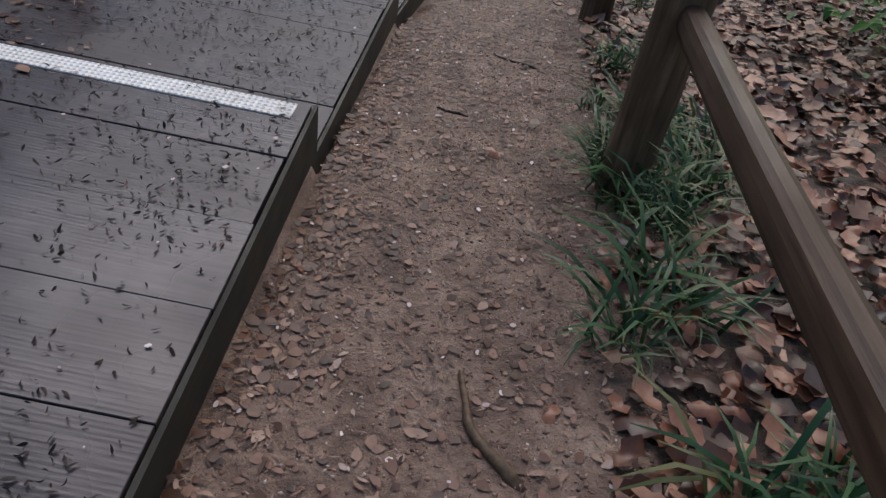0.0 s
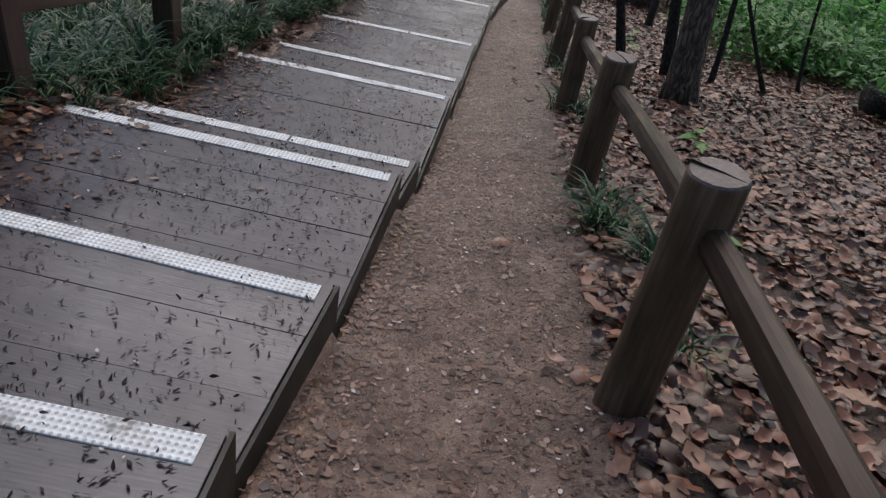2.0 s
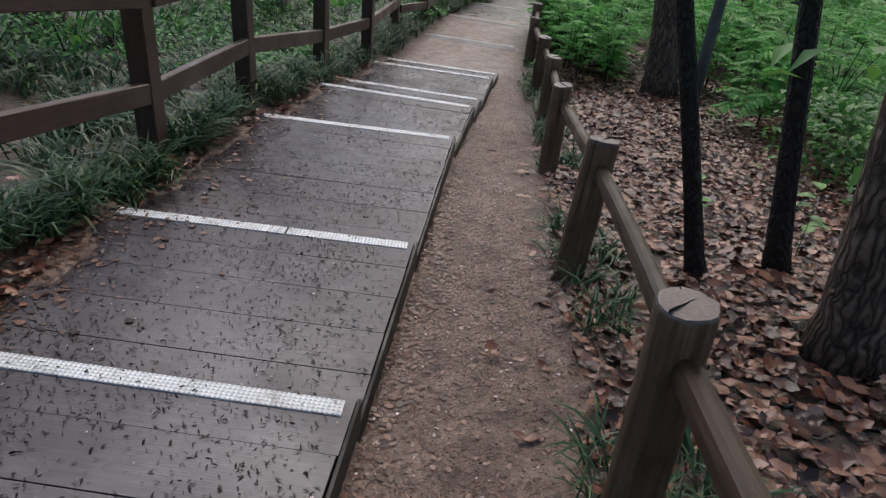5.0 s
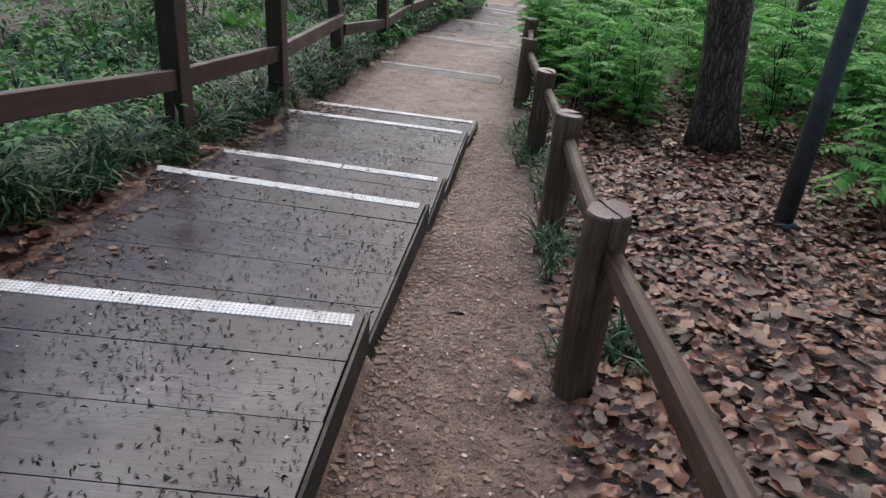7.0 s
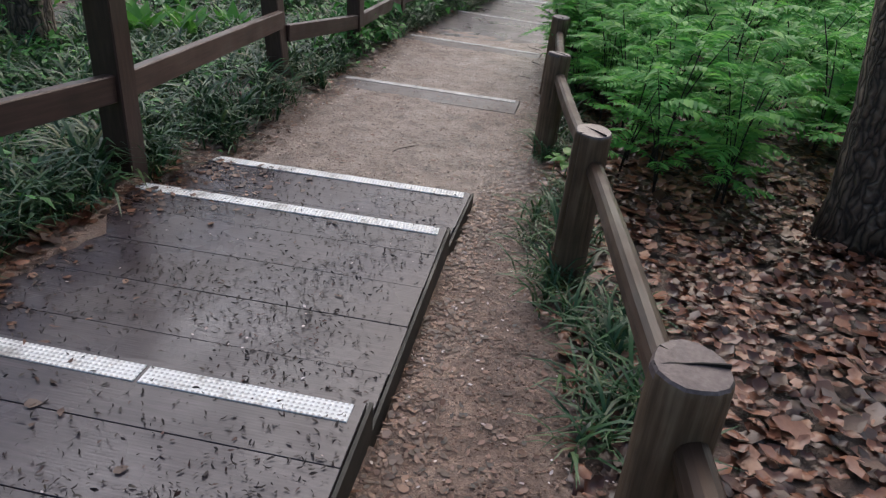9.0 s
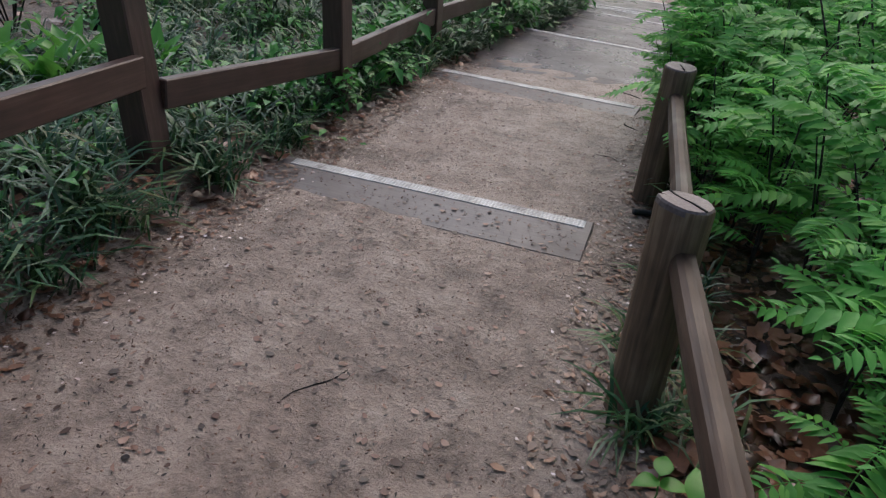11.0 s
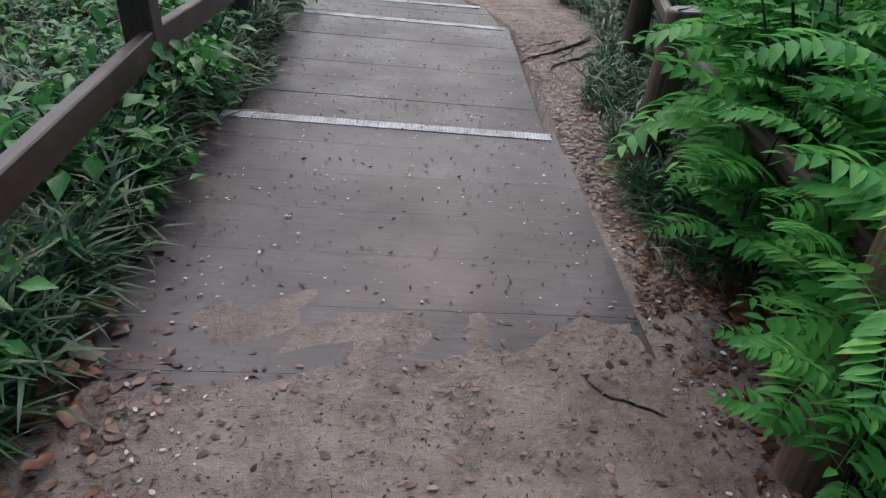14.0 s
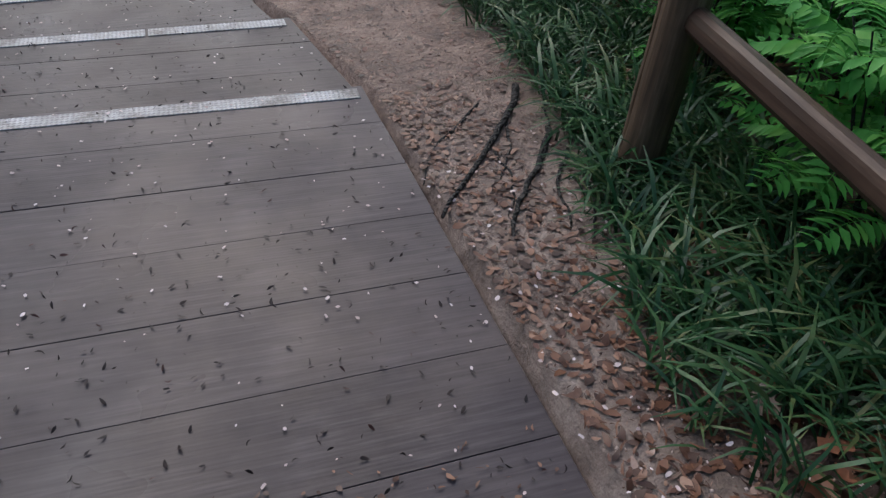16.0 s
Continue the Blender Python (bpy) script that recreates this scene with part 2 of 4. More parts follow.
def ground_material():
    """Trodden earth and forest humus on one sheet, told apart by the sheet's own 'trodden' and 'muddy' values."""
    m, n, l, b = node_material("earth")
    pos = n.new("ShaderNodeNewGeometry").outputs["Position"]
    big, med = noise_tex(n, l, pos, 0.9, 4), noise_tex(n, l, pos, 6, 6, rough=0.65)
    fine, grit = noise_tex(n, l, pos, 38, 6, rough=0.7), noise_tex(n, l, pos, 160, 3)
    red = ramp(n, ((0.22, (0.066, 0.039, 0.027)), (0.5, (0.182, 0.111, 0.079)), (0.8, (0.34, 0.24, 0.18))))
    mud = ramp(n, ((0.22, (0.105, 0.072, 0.056)), (0.5, (0.225, 0.17, 0.138)), (0.8, (0.34, 0.275, 0.23))))
    hum = ramp(n, ((0.3, (0.025, 0.015, 0.01)), (0.55, (0.065, 0.037, 0.025)), (0.8, (0.12, 0.07, 0.048))))
    mixed = calc(n, l, "ADD", calc(n, l, "MULTIPLY", med, 0.55), calc(n, l, "ADD", calc(n, l, "MULTIPLY", fine, 0.3), calc(n, l, "MULTIPLY", grit, 0.15)))
    mixed = calc(n, l, "ADD", calc(n, l, "MULTIPLY", calc(n, l, "SUBTRACT", mixed, 0.5), 1.9), 0.5)
    for r in (red, mud, hum):
        l.new(mixed, r.inputs[0])
    at1 = n.new("ShaderNodeAttribute")
    at1.attribute_name = "trodden"
    at2 = n.new("ShaderNodeAttribute")
    at2.attribute_name = "muddy"
    muddy = calc(n, l, "ADD", at2.outputs["Fac"], calc(n, l, "MULTIPLY", calc(n, l, "SUBTRACT", big, 0.5), 1.2), True)
    dirt = mix(n, l, muddy, red.outputs[0], mud.outputs[0])
    tro = calc(n, l, "ADD", at1.outputs["Fac"], calc(n, l, "MULTIPLY", calc(n, l, "SUBTRACT", med, 0.5), 1.1), True)
    l.new(mix(n, l, tro, hum.outputs[0], dirt), b.inputs["Base Color"])
    rr = n.new("ShaderNodeMapRange")
    rr.inputs[1].default_value, rr.inputs[2].default_value, rr.inputs[3].default_value, rr.inputs[4].default_value = 0.4, 0.7, 0.42, 0.8
    l.new(big, rr.inputs[0])
    l.new(rr.outputs[0], b.inputs["Roughness"])
    bump(n, l, b, calc(n, l, "ADD", calc(n, l, "MULTIPLY", med, 1.2), calc(n, l, "MULTIPLY", fine, 0.8)), 0.9, 0.022)
    return m


M_EARTH = ground_material()

# ---- plan: the line of the stairs, the fences and the levels along the way ----
rng = np.random.default_rng(7)
# nosings of the upper flight, then two earth steps, then the lower flight: right end x, y, height, skew
UPPER = [(-0.34, -1.15, 0.93, 0.08), (-0.27, 0.12, 0.79, 0.08), (-0.17, 2.005, 0.634, 0.085), (-0.049, 3.393, 0.472, 0.09), (0.081, 4.145, 0.331, 0.145),
         (0.231, 5.268, 0.172, 0.11), (0.316, 5.717, 0.031, 0.11), (0.518, 7.215, -0.149, 0.11), (0.617, 8.011, -0.288, 0.10),
         (0.800, 9.430, -0.400, 0.07), (1.078, 11.491, -0.496, 0.07), (1.327, 12.883, -0.635, 0.183), (1.460, 13.658, -0.771, 0.172),
         (1.714, 15.096, -0.884, 0.155), (1.865, 15.803, -0.993, 0.16)]
EARTH_STEPS = [(2.378, 18.061, -1.055, 0.20), (2.844, 20.213, -1.083, 0.265)]
LOWER = [(2.90, 20.42, -1.136, 0.275), (3.479, 22.399, -1.136, 0.337), (4.198, 24.602, -1.242, 0.365), (4.34, 25.47, -1.30, 0.33),
         (4.42, 26.35, -1.40, 0.25), (4.50, 27.2, -1.49, 0.2), (4.6, 29.0, -1.58, 0.15)]
NOSE = UPPER + EARTH_STEPS + LOWER
EDGE_Y, EDGE_X = [p[1] for p in NOSE], [p[0] + 0.035 for p in NOSE]
FENCE_R = [(0.42, -1.4, 0.86), (0.62, 0.4, 0.64), (0.83, 2.15, 0.45), (0.99, 3.87, 0.31), (1.20, 5.68, 0.05), (1.44, 7.52, -0.22), (1.63, 9.30, -0.42),
           (1.87, 11.38, -0.68), (2.10, 13.06, -0.84), (2.30, 14.90, -0.99), (2.45, 16.76, -1.075), (2.73, 18.56, -1.12),
           (3.14, 20.32, -1.12), (3.80, 22.05, -1.16), (4.64, 23.55, -1.20), (5.5, 24.95, -1.28), (6.2, 26.5, -1.38), (6.8, 28.1, -1.47)]
FENCE_L = [(-1.92, -0.9, 0.87), (-1.86, 0.7, 0.75), (-1.76, 2.3, 0.60), (-1.65, 3.9, 0.38), (-1.5, 5.45, 0.16), (-1.34, 7.05, -0.08), (-1.15, 8.71, -0.28),
           (-0.82, 10.46, -0.50), (-0.61, 12.10, -0.54), (-0.24, 13.97, -0.79), (0.16, 15.4, -0.87), (0.45, 17.8, -0.95),
           (0.89, 19.3, -1.08), (1.22, 21.1, -1.10), (1.72, 22.95, -1.14), (2.27, 24.6, -1.24), (2.72, 26.3, -1.38), (2.9, 27.9, -1.48)]
LEFT_W = 1.60


def edge(y):
    return np.interp(y, EDGE_Y, EDGE_X)


def tread_z(y):
    zs = np.array([p[2] for p in NOSE])
    return zs[np.clip(np.searchsorted(np.array(EDGE_Y), y), 0, len(zs) - 1)]


GUT_Y = [-6, -1.15, 0.12, 2.0, 3.39, 4.145, 5.27, 5.72, 7.2, 8.0, 9.43, 11.5, 12.9, 13.66, 15.1, 15.8, 17.5, 17.72, 18.05, 18.2, 19.66, 19.87, 20.2, 20.4, 20.85, 22.4, 24.6, 25.5, 28, 60]
GUT_Z = [1.2, 0.76, 0.60, 0.42, 0.28, 0.12, -0.02, -0.17, -0.34, -0.45, -0.55, -0.69, -0.82, -0.93, -1.03, -1.055, -1.048, -1.061, -1.085, -1.105, -1.075, -1.089, -1.11, -1.131, -1.147, -1.155, -1.26, -1.34, -1.6, -2.2]
VERGE_Y, VERGE_Z = [-6] + [p[1] for p in FENCE_R] + [60], [1.3] + [p[2] for p in FENCE_R] + [-2.2]
BANK_Y, BANK_Z = [-6] + [p[1] for p in FENCE_L] + [60], [1.2] + [p[2] for p in FENCE_L] + [-2.2]
FENCE_OFF_Y, FENCE_OFF = [p[1] for p in FENCE_R], [p[0] - float(edge(p[1])) for p in FENCE_R]


def turf_start(y):
    return np.interp(y, (21, 22.1, 22.7, 23.3, 23.8, 25, 27), (0.25, 0.2, 0.17, 0.38, 0.6, 0.8, 1.0))


def fence_off(y):
    return np.interp(y, FENCE_OFF_Y, FENCE_OFF)


def value_noise(x, y, seed=0):
    xi, yi = np.floor(x).astype(np.int64), np.floor(y).astype(np.int64)
    fx, fy = x - xi, y - yi
    fx, fy = fx * fx * (3 - 2 * fx), fy * fy * (3 - 2 * fy)

    def h(a, b):
        k = (a * 374761393 + b * 668265263 + seed * 974711) & 0x7FFFFFFF
        k = ((k ^ (k >> 13)) * 1274126177) & 0x7FFFFFFF
        return ((k ^ (k >> 16)) & 0xFFFF) / 65535.0
    return (h(xi, yi) * (1 - fx) + h(xi + 1, yi) * fx) * (1 - fy) + (h(xi, yi + 1) * (1 - fx) + h(xi + 1, yi + 1) * fx) * fy - 0.5


def smooth(a, b, v):
    t = np.clip((v - a) / (b - a), 0, 1)
    return t * t * (3 - 2 * t)


def boarded(y):
    """1 where boards cover the way, 0 on the earth stretch between the flights."""
    return np.where((y > 15.80) & (y < 20.8), 0.0, 1.0)


def ground_z(x, y):
    x, y = np.asarray(x, float), np.asarray(y, float)
    u = x - edge(y)
    off = np.maximum(fence_off(y), 0.3)
    way = y + u * np.tan(np.interp(y, EDGE_Y, [p[3] for p in NOSE])) * (u < 0)
    gut, verge, bank = np.interp(np.where((y > 15.5) & (y < 22), way, y), GUT_Y, GUT_Z), np.interp(y, VERGE_Y, VERGE_Z), np.interp(y, BANK_Y, BANK_Z)
    lumps = value_noise(x * 1.1, y * 1.1, 1) * 0.07 + value_noise(x * 4.3, y * 4.3, 2) * 0.022 + value_noise(x * 15, y * 15, 3) * 0.009
    t = np.clip(u / off, 0, 1)
    right = gut * (1 - t ** 1.6) + verge * t ** 1.6 + np.clip(u - off, 0, 6) * 0.015
    deck = np.where(boarded(way) > 0.5, tread_z(way) - 0.13, gut)
    spill = (0.12 - (way - 20.8) / 0.34 + 1.1 * value_noise(x * 2.6, y * 2.6, 41) + 0.9 * value_noise(x * 8.1, y * 8.1, 42)) * 0.016
    deck = np.where((way >= 20.8) & (way < 22.2), tread_z(way) + np.clip(spill, -0.03, 0.011), deck)
    far_left = bank + np.clip(-u - 2.2, 0, 8) * 0.03
    lip = np.where(boarded(way) > 0.5, tread_z(way) + 0.012, gut)
    left = lip + (far_left - lip) * smooth(LEFT_W - 0.02, LEFT_W + 0.3, -u)
    creep = 0.1 + 0.24 * value_noise(x * 1.9, y * 1.9, 51) + 0.1 * value_noise(x * 6.5, y * 6.5, 52)
    z = np.where(u > 0, right, np.where(u < -LEFT_W + np.maximum(creep, 0.02) - 0.26 * (y > 20.9), left, deck))
    away = np.where(u > 0, smooth(0.0, off, u), smooth(LEFT_W, LEFT_W + 0.5, -u))
    amp = np.where(boarded(way) > 0.5, np.where((u <= 0) & (u > -LEFT_W), 0.0, 0.35 + 0.65 * away), 0.35 + 0.65 * away)
    far = np.hypot(x - 1.5, y - 12)
    return z + lumps * amp + smooth(25, 120, far) * value_noise(x * 0.02, y * 0.02, 5) * 6


def link_mesh(name, verts, faces, mats, smooth_shade=False):
    me = bpy.data.meshes.new(name)
    me.from_pydata(verts, [], faces)
    for m in (mats if isinstance(mats, (list, tuple)) else [mats]):
        me.materials.append(m)
    if smooth_shade:
        me.polygons.foreach_set("use_smooth", [True] * len(me.polygons))
    me.update()
    return me


# ---- the ground: one sheet that follows the way and reaches the horizon ----
def build_ground():
    far = [600, 300, 150, 80, 50, 32, 22, 16, 12.5, 10, 8.4, 7.2, 6.2, 5.4, 4.7, 4.2]
    us = [-v for v in far] + list(np.arange(-3.8, -1.8, 0.1)) + list(np.arange(-1.8, -1.3, 0.04)) + list(np.arange(-1.3, -0.04, 0.07)) + [-0.02, 0.0]
    us += list(np.arange(0.04, 1.6, 0.045)) + list(np.arange(1.6, 3.8, 0.1)) + far[::-1]
    ys = [-v for v in far] + list(np.arange(-3.8, 0, 0.2)) + list(np.arange(0, 27, 0.07)) + list(np.arange(27, 31, 0.25)) + [31 + v for v in far[::-1] if v < 601]
    us, ys = np.array(sorted(set(np.round(us, 4)))), np.array(sorted(set(np.round(ys, 4))))
    U, Y = np.meshgrid(us, ys)
    X = edge(Y) + U
    Z = ground_z(X, Y)
    n, k = U.shape
    idx = np.arange(n * k).reshape(n, k)
    faces = np.stack([idx[:-1, :-1], idx[:-1, 1:], idx[1:, 1:], idx[1:, :-1]], -1).reshape(-1, 4)
    me = link_mesh("ground", np.stack([X, Y, Z], -1).reshape(-1, 3).tolist(), faces.tolist(), M_EARTH, True)
    off = np.minimum(fence_off(Y), np.where(Y > 21, turf_start(Y) + 0.05, 9))
    tro = np.where(U > 0, 1 - smooth(off - 0.2, off + 0.25, U), 1 - smooth(LEFT_W - 0.05, LEFT_W + np.where((Y > 15.5) & (Y < 21.5), 0.3, 0.06), -U))
    mud = smooth(14.5, 16.5, Y) * (1 - smooth(23, 25, Y)) * 0.9 + 0.1
    for name, v in (("trodden", tro), ("muddy", mud)):
        at = me.attributes.new(name, "FLOAT", "POINT")
        at.data.foreach_set("value", v.reshape(-1).astype(np.float32))
    tagged(new("ground", me), "reddish-brown trodden earth path and leaf-strewn woodland floor", "ground", kind="structure")


build_ground()


# ---- helpers for things and parts ----
def thing(name, at, label, category, group="", kind=""):
    e = new(name)
    e.empty_display_size = 0.2
    e.matrix_basis = at if isinstance(at, Matrix) else Matrix.Translation(at)
    return tagged(e, label, category, group, kind)


def attach(ob, parent, m):
    """Put ob at the world pose m, as a part of parent, which stands at top level."""
    ob.parent = parent
    ob.matrix_parent_inverse = parent.matrix_basis.inverted()
    ob.matrix_basis = m
    return ob


def part(name, me, parent, m=None, label=""):
    return tagged(attach(new(name, me), parent, m if m is not None else parent.matrix_basis.copy()), label)


def prism(name, ring, z_top, thick, mat, bevel=0.004):
    """A slab over a ring of local (x, y), with its upper edges broken."""
    c = Vector((sum(p[0] for p in ring) / len(ring), sum(p[1] for p in ring) / len(ring)))
    n = len(ring)
    vs = [(x, y, z_top - thick) for x, y in ring] + [(x, y, z_top - bevel) for x, y in ring]
    for x, y in ring:
        d = Vector((c.x - x, c.y - y))
        sx, sy = (bevel if d.x > 0 else -bevel), (bevel if d.y > 0 else -bevel)
        vs.append((x + sx, y + sy, z_top))
    fs = [tuple(range(n))[::-1], tuple(range(2 * n, 3 * n))]
    for r in (0, n):
        fs += [(r + i, r + (i + 1) % n, r + n + (i + 1) % n, r + n + i) for i in range(n)]
    return link_mesh(name, vs, fs, mat)


def box_mesh(name, lx, ly, lz, mat, bevel=0.004):
    """A box centred in x and y, standing on z = 0, with all edges broken."""
    bm = bmesh.new()
    bmesh.ops.create_cube(bm, size=1)
    for v in bm.verts:
        v.co = Vector((v.co.x * lx, v.co.y * ly, (v.co.z + 0.5) * lz))
    bmesh.ops.bevel(bm, geom=bm.edges[:], offset=bevel, segments=1, affect="EDGES")
    me = bpy.data.meshes.new(name)
    bm.to_mesh(me)
    bm.free()
    me.materials.append(mat)
    return me


def tube(name, pts, radii, sides, mat, caps=True, rough=0.0, seed=0, mesh_only=True):
    """A tapering tube along points, with an uneven girth."""
    r = random.Random(seed)
    vs, fs = [], []
    pts = [Vector(p) for p in pts]
    lump = [[r.uniform(1 - rough, 1 + rough) for _ in range(sides)] for _ in range(3)]
    for i, p in enumerate(pts):
        d = (pts[min(i + 1, len(pts) - 1)] - pts[max(i - 1, 0)]).normalized()
        a = d.cross(Vector((0.31, 0.94, 0.11))).normalized() if abs(d.z) > 0.5 else d.cross(Vector((0, 0, 1))).normalized()
        b = d.cross(a)
        for k in range(sides):
            t = 2 * math.pi * k / sides
            q = radii[i] * lump[(i // 3) % 3][k] * (1 + rough * 0.6 * math.sin(i * 1.7 + k * 2.1))
            vs.append(tuple(p + (a * math.cos(t) + b * math.sin(t)) * q))
    for i in range(len(pts) - 1):
        for k in range(sides):
            fs.append((i * sides + k, i * sides + (k + 1) % sides, (i + 1) * sides + (k + 1) % sides, (i + 1) * sides + k))
    if caps:
        fs += [tuple(range(sides))[::-1], tuple(range((len(pts) - 1) * sides, len(pts) * sides))]
    return (vs, fs) if mesh_only is None else link_mesh(name, vs, fs, mat, True)


def rotations(yaw, pitch, roll):
    cy, sy, cp, sp, cr, sr = np.cos(yaw), np.sin(yaw), np.cos(pitch), np.sin(pitch), np.cos(roll), np.sin(roll)
    o, z = np.ones_like(yaw), np.zeros_like(yaw)
    rz = np.stack([cy, -sy, z, sy, cy, z, z, z, o], -1).reshape(-1, 3, 3)
    rx = np.stack([o, z, z, z, cp, -sp, z, sp, cp], -1).reshape(-1, 3, 3)
    ry = np.stack([cr, z, sr, z, o, z, -sr, z, cr], -1).reshape(-1, 3, 3)
    return rz @ rx @ ry


def scatter(name, templates, pos, yaw, pitch, roll, scale, mat):
    """One mesh of many copies of small shapes: templates is a list of (vertices, faces of equal length)."""
    pick = rng.integers(0, len(templates), len(pos))
    R = rotations(yaw, pitch, roll)
    V, Fc, base = [], [], 0
    for i, (tv, tf) in enumerate(templates):
        s = pick == i
        if not s.any():
            continue
        v = np.einsum("nij,kj->nki", R[s], np.asarray(tv)) * scale[s][:, None, None] + pos[s][:, None, :]
        m, k = v.shape[:2]
        f = np.asarray(tf)[None] + (np.arange(m) * k)[:, None, None] + base
        V.append(v.reshape(-1, 3))
        Fc += f.reshape(-1, f.shape[-1]).tolist()
        base += m * k
    return link_mesh(name, np.concatenate(V).tolist(), Fc, mat, True)


# ---- the two flights of boarded stairs ----
def nose_line(p, grow=0.0):
    """Right and left end of a nosing's far edge."""
    a = p[3]
    r = Vector((p[0] + 0.035, p[1] + 0.012))
    d = Vector((-math.cos(a), math.sin(a)))
    return r, r + d * (LEFT_W + grow)


def grip_strip(parent, p, z, spans, width=0.078):
    a = p[3]
    for s0, s1 in spans:
        mid = (s0 + s1) / 2
        c = Vector((p[0], p[1])) + Vector((-math.cos(a), math.sin(a))) * mid - Vector((math.sin(a), math.cos(a))) * (width / 2)
        h = (s1 - s0) / 2
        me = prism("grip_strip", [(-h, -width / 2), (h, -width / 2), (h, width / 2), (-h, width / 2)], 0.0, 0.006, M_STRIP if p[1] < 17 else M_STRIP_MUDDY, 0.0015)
        part("grip_strip", me, parent, pose(c.x, c.y, z + 0.004, 0, 0, -math.degrees(a)), "off-white dotted anti-slip strip")


def flight(noses, label, gutter, reach=1.5, grow=0.0, wood=None):
    r0 = random.Random(len(noses))
    x0, y0, z0, _ = noses[0]
    stairs = thing("boardwalk_stairs", (x0 - 0.7, y0, z0 - 0.2), label, "stairs")
    for k in range(1, len(noses)):
        (rn, ln), (rf, lf), z, p = nose_line(noses[k - 1], grow), nose_line(noses[k], grow), noses[k][2], noses[k]
        depth = (rf - rn).length
        rows = max(1, round(depth / 0.285))
        yaw, smear = -noses[k][3], wood is not None and k == 1
        gap = 0.0002 if smear else (0.0006 if wood else 0.001)
        for j in range(rows):
            a, b = j / rows, (j + 1) / rows
            ring = [ln.lerp(lf, a), rn.lerp(rf, a), rn.lerp(rf, b), ln.lerp(lf, b)]
            c = sum(ring, Vector((0, 0))) / 4
            e = r0.uniform(-0.004, 0.003)
            loc = []
            for i, q in enumerate(ring):
                w = q - c
                w = Vector((w.x * math.cos(-yaw) - w.y * math.sin(-yaw), w.x * math.sin(-yaw) + w.y * math.cos(-yaw)))
                w.y += gap if i < 2 else -gap
                w.x += e if i in (1, 2) else 0
                loc.append(tuple(w))
            me = prism("plank", loc, 0.0, 0.032, wood or M_PLANK, 0.0004 if smear else 0.0013)
            m = pose(c.x, c.y, z + r0.uniform(-0.0025, 0.001) * (not smear), r0.uniform(-0.15, 0.15) * (not smear), r0.uniform(-0.08, 0.08), math.degrees(yaw))
            part("plank", me, stairs, m)
        spans = [(0.0, reach)] if k % 3 else [(0.0, 0.62), (0.632, reach)]
        grip_strip(stairs, p, z, spans)
        # the upright board under the nosing
        c, d = (rf + lf) / 2, (rf - lf).length
        drop = 0.17
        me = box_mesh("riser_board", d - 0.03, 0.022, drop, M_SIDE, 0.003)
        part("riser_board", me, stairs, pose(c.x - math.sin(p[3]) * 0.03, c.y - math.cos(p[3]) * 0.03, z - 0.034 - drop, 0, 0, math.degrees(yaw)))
        # the side board whose top follows the tread and whose foot follows the ground
        if gutter:
            side = (rf - rn).normalized()
            n1, L = Vector((side.y, -side.x)), (rf - rn).length + 0.02
            zb0, zb1 = float(np.interp(rn.y, GUT_Y, GUT_Z)) - 0.12 - z, float(np.interp(rf.y, GUT_Y, GUT_Z)) - 0.12 - z
            zt = -0.008
            T = 0.016
            vs = [(0.0, 0, min(zb0, -0.06)), (T, 0, min(zb0, -0.06)), (T, L, min(zb1, -0.16)), (0.0, L, min(zb1, -0.16)),
                  (0.0, 0, zt), (T - 0.004, 0, zt), (T - 0.004, L - 0.004, zt), (0.0, L - 0.004, zt)]
            fs = [(3, 2, 1, 0), (4, 5, 6, 7), (0, 1, 5, 4), (1, 2, 6, 5), (2, 3, 7, 6), (3, 0, 4, 7)]
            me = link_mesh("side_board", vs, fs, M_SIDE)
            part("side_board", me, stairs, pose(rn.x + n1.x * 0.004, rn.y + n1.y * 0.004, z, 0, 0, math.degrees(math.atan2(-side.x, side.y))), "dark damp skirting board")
    return stairs


# ---- earth steps between the flights ----
def earth_step(p):
    x, y, z, a = p
    st = thing("earth_step", pose(x, y, z, 0, 0, -math.degrees(a)), "grey timber step with worn grip strip in trodden earth", "step", "earth steps")
    m = st.matrix_basis
    me = prism("step_board", [(-1.56, -0.4), (0.035, -0.4), (0.035, 0.012), (-1.56, 0.012)], 0.0, 0.16, M_STEP, 0.005)
    part("step_board", me, st, m)
    grip_strip(st, p, z, [(0.0, 1.5)])


flight(UPPER, "wet grey-brown boarded stairs with white grip strips", True)
flight(LOWER, "damp grey-brown boarded stairs with white grip strips and petals", False, 1.57, 0.1, M_PLANK_DULL)
for p in EARTH_STEPS:
    earth_step(p)


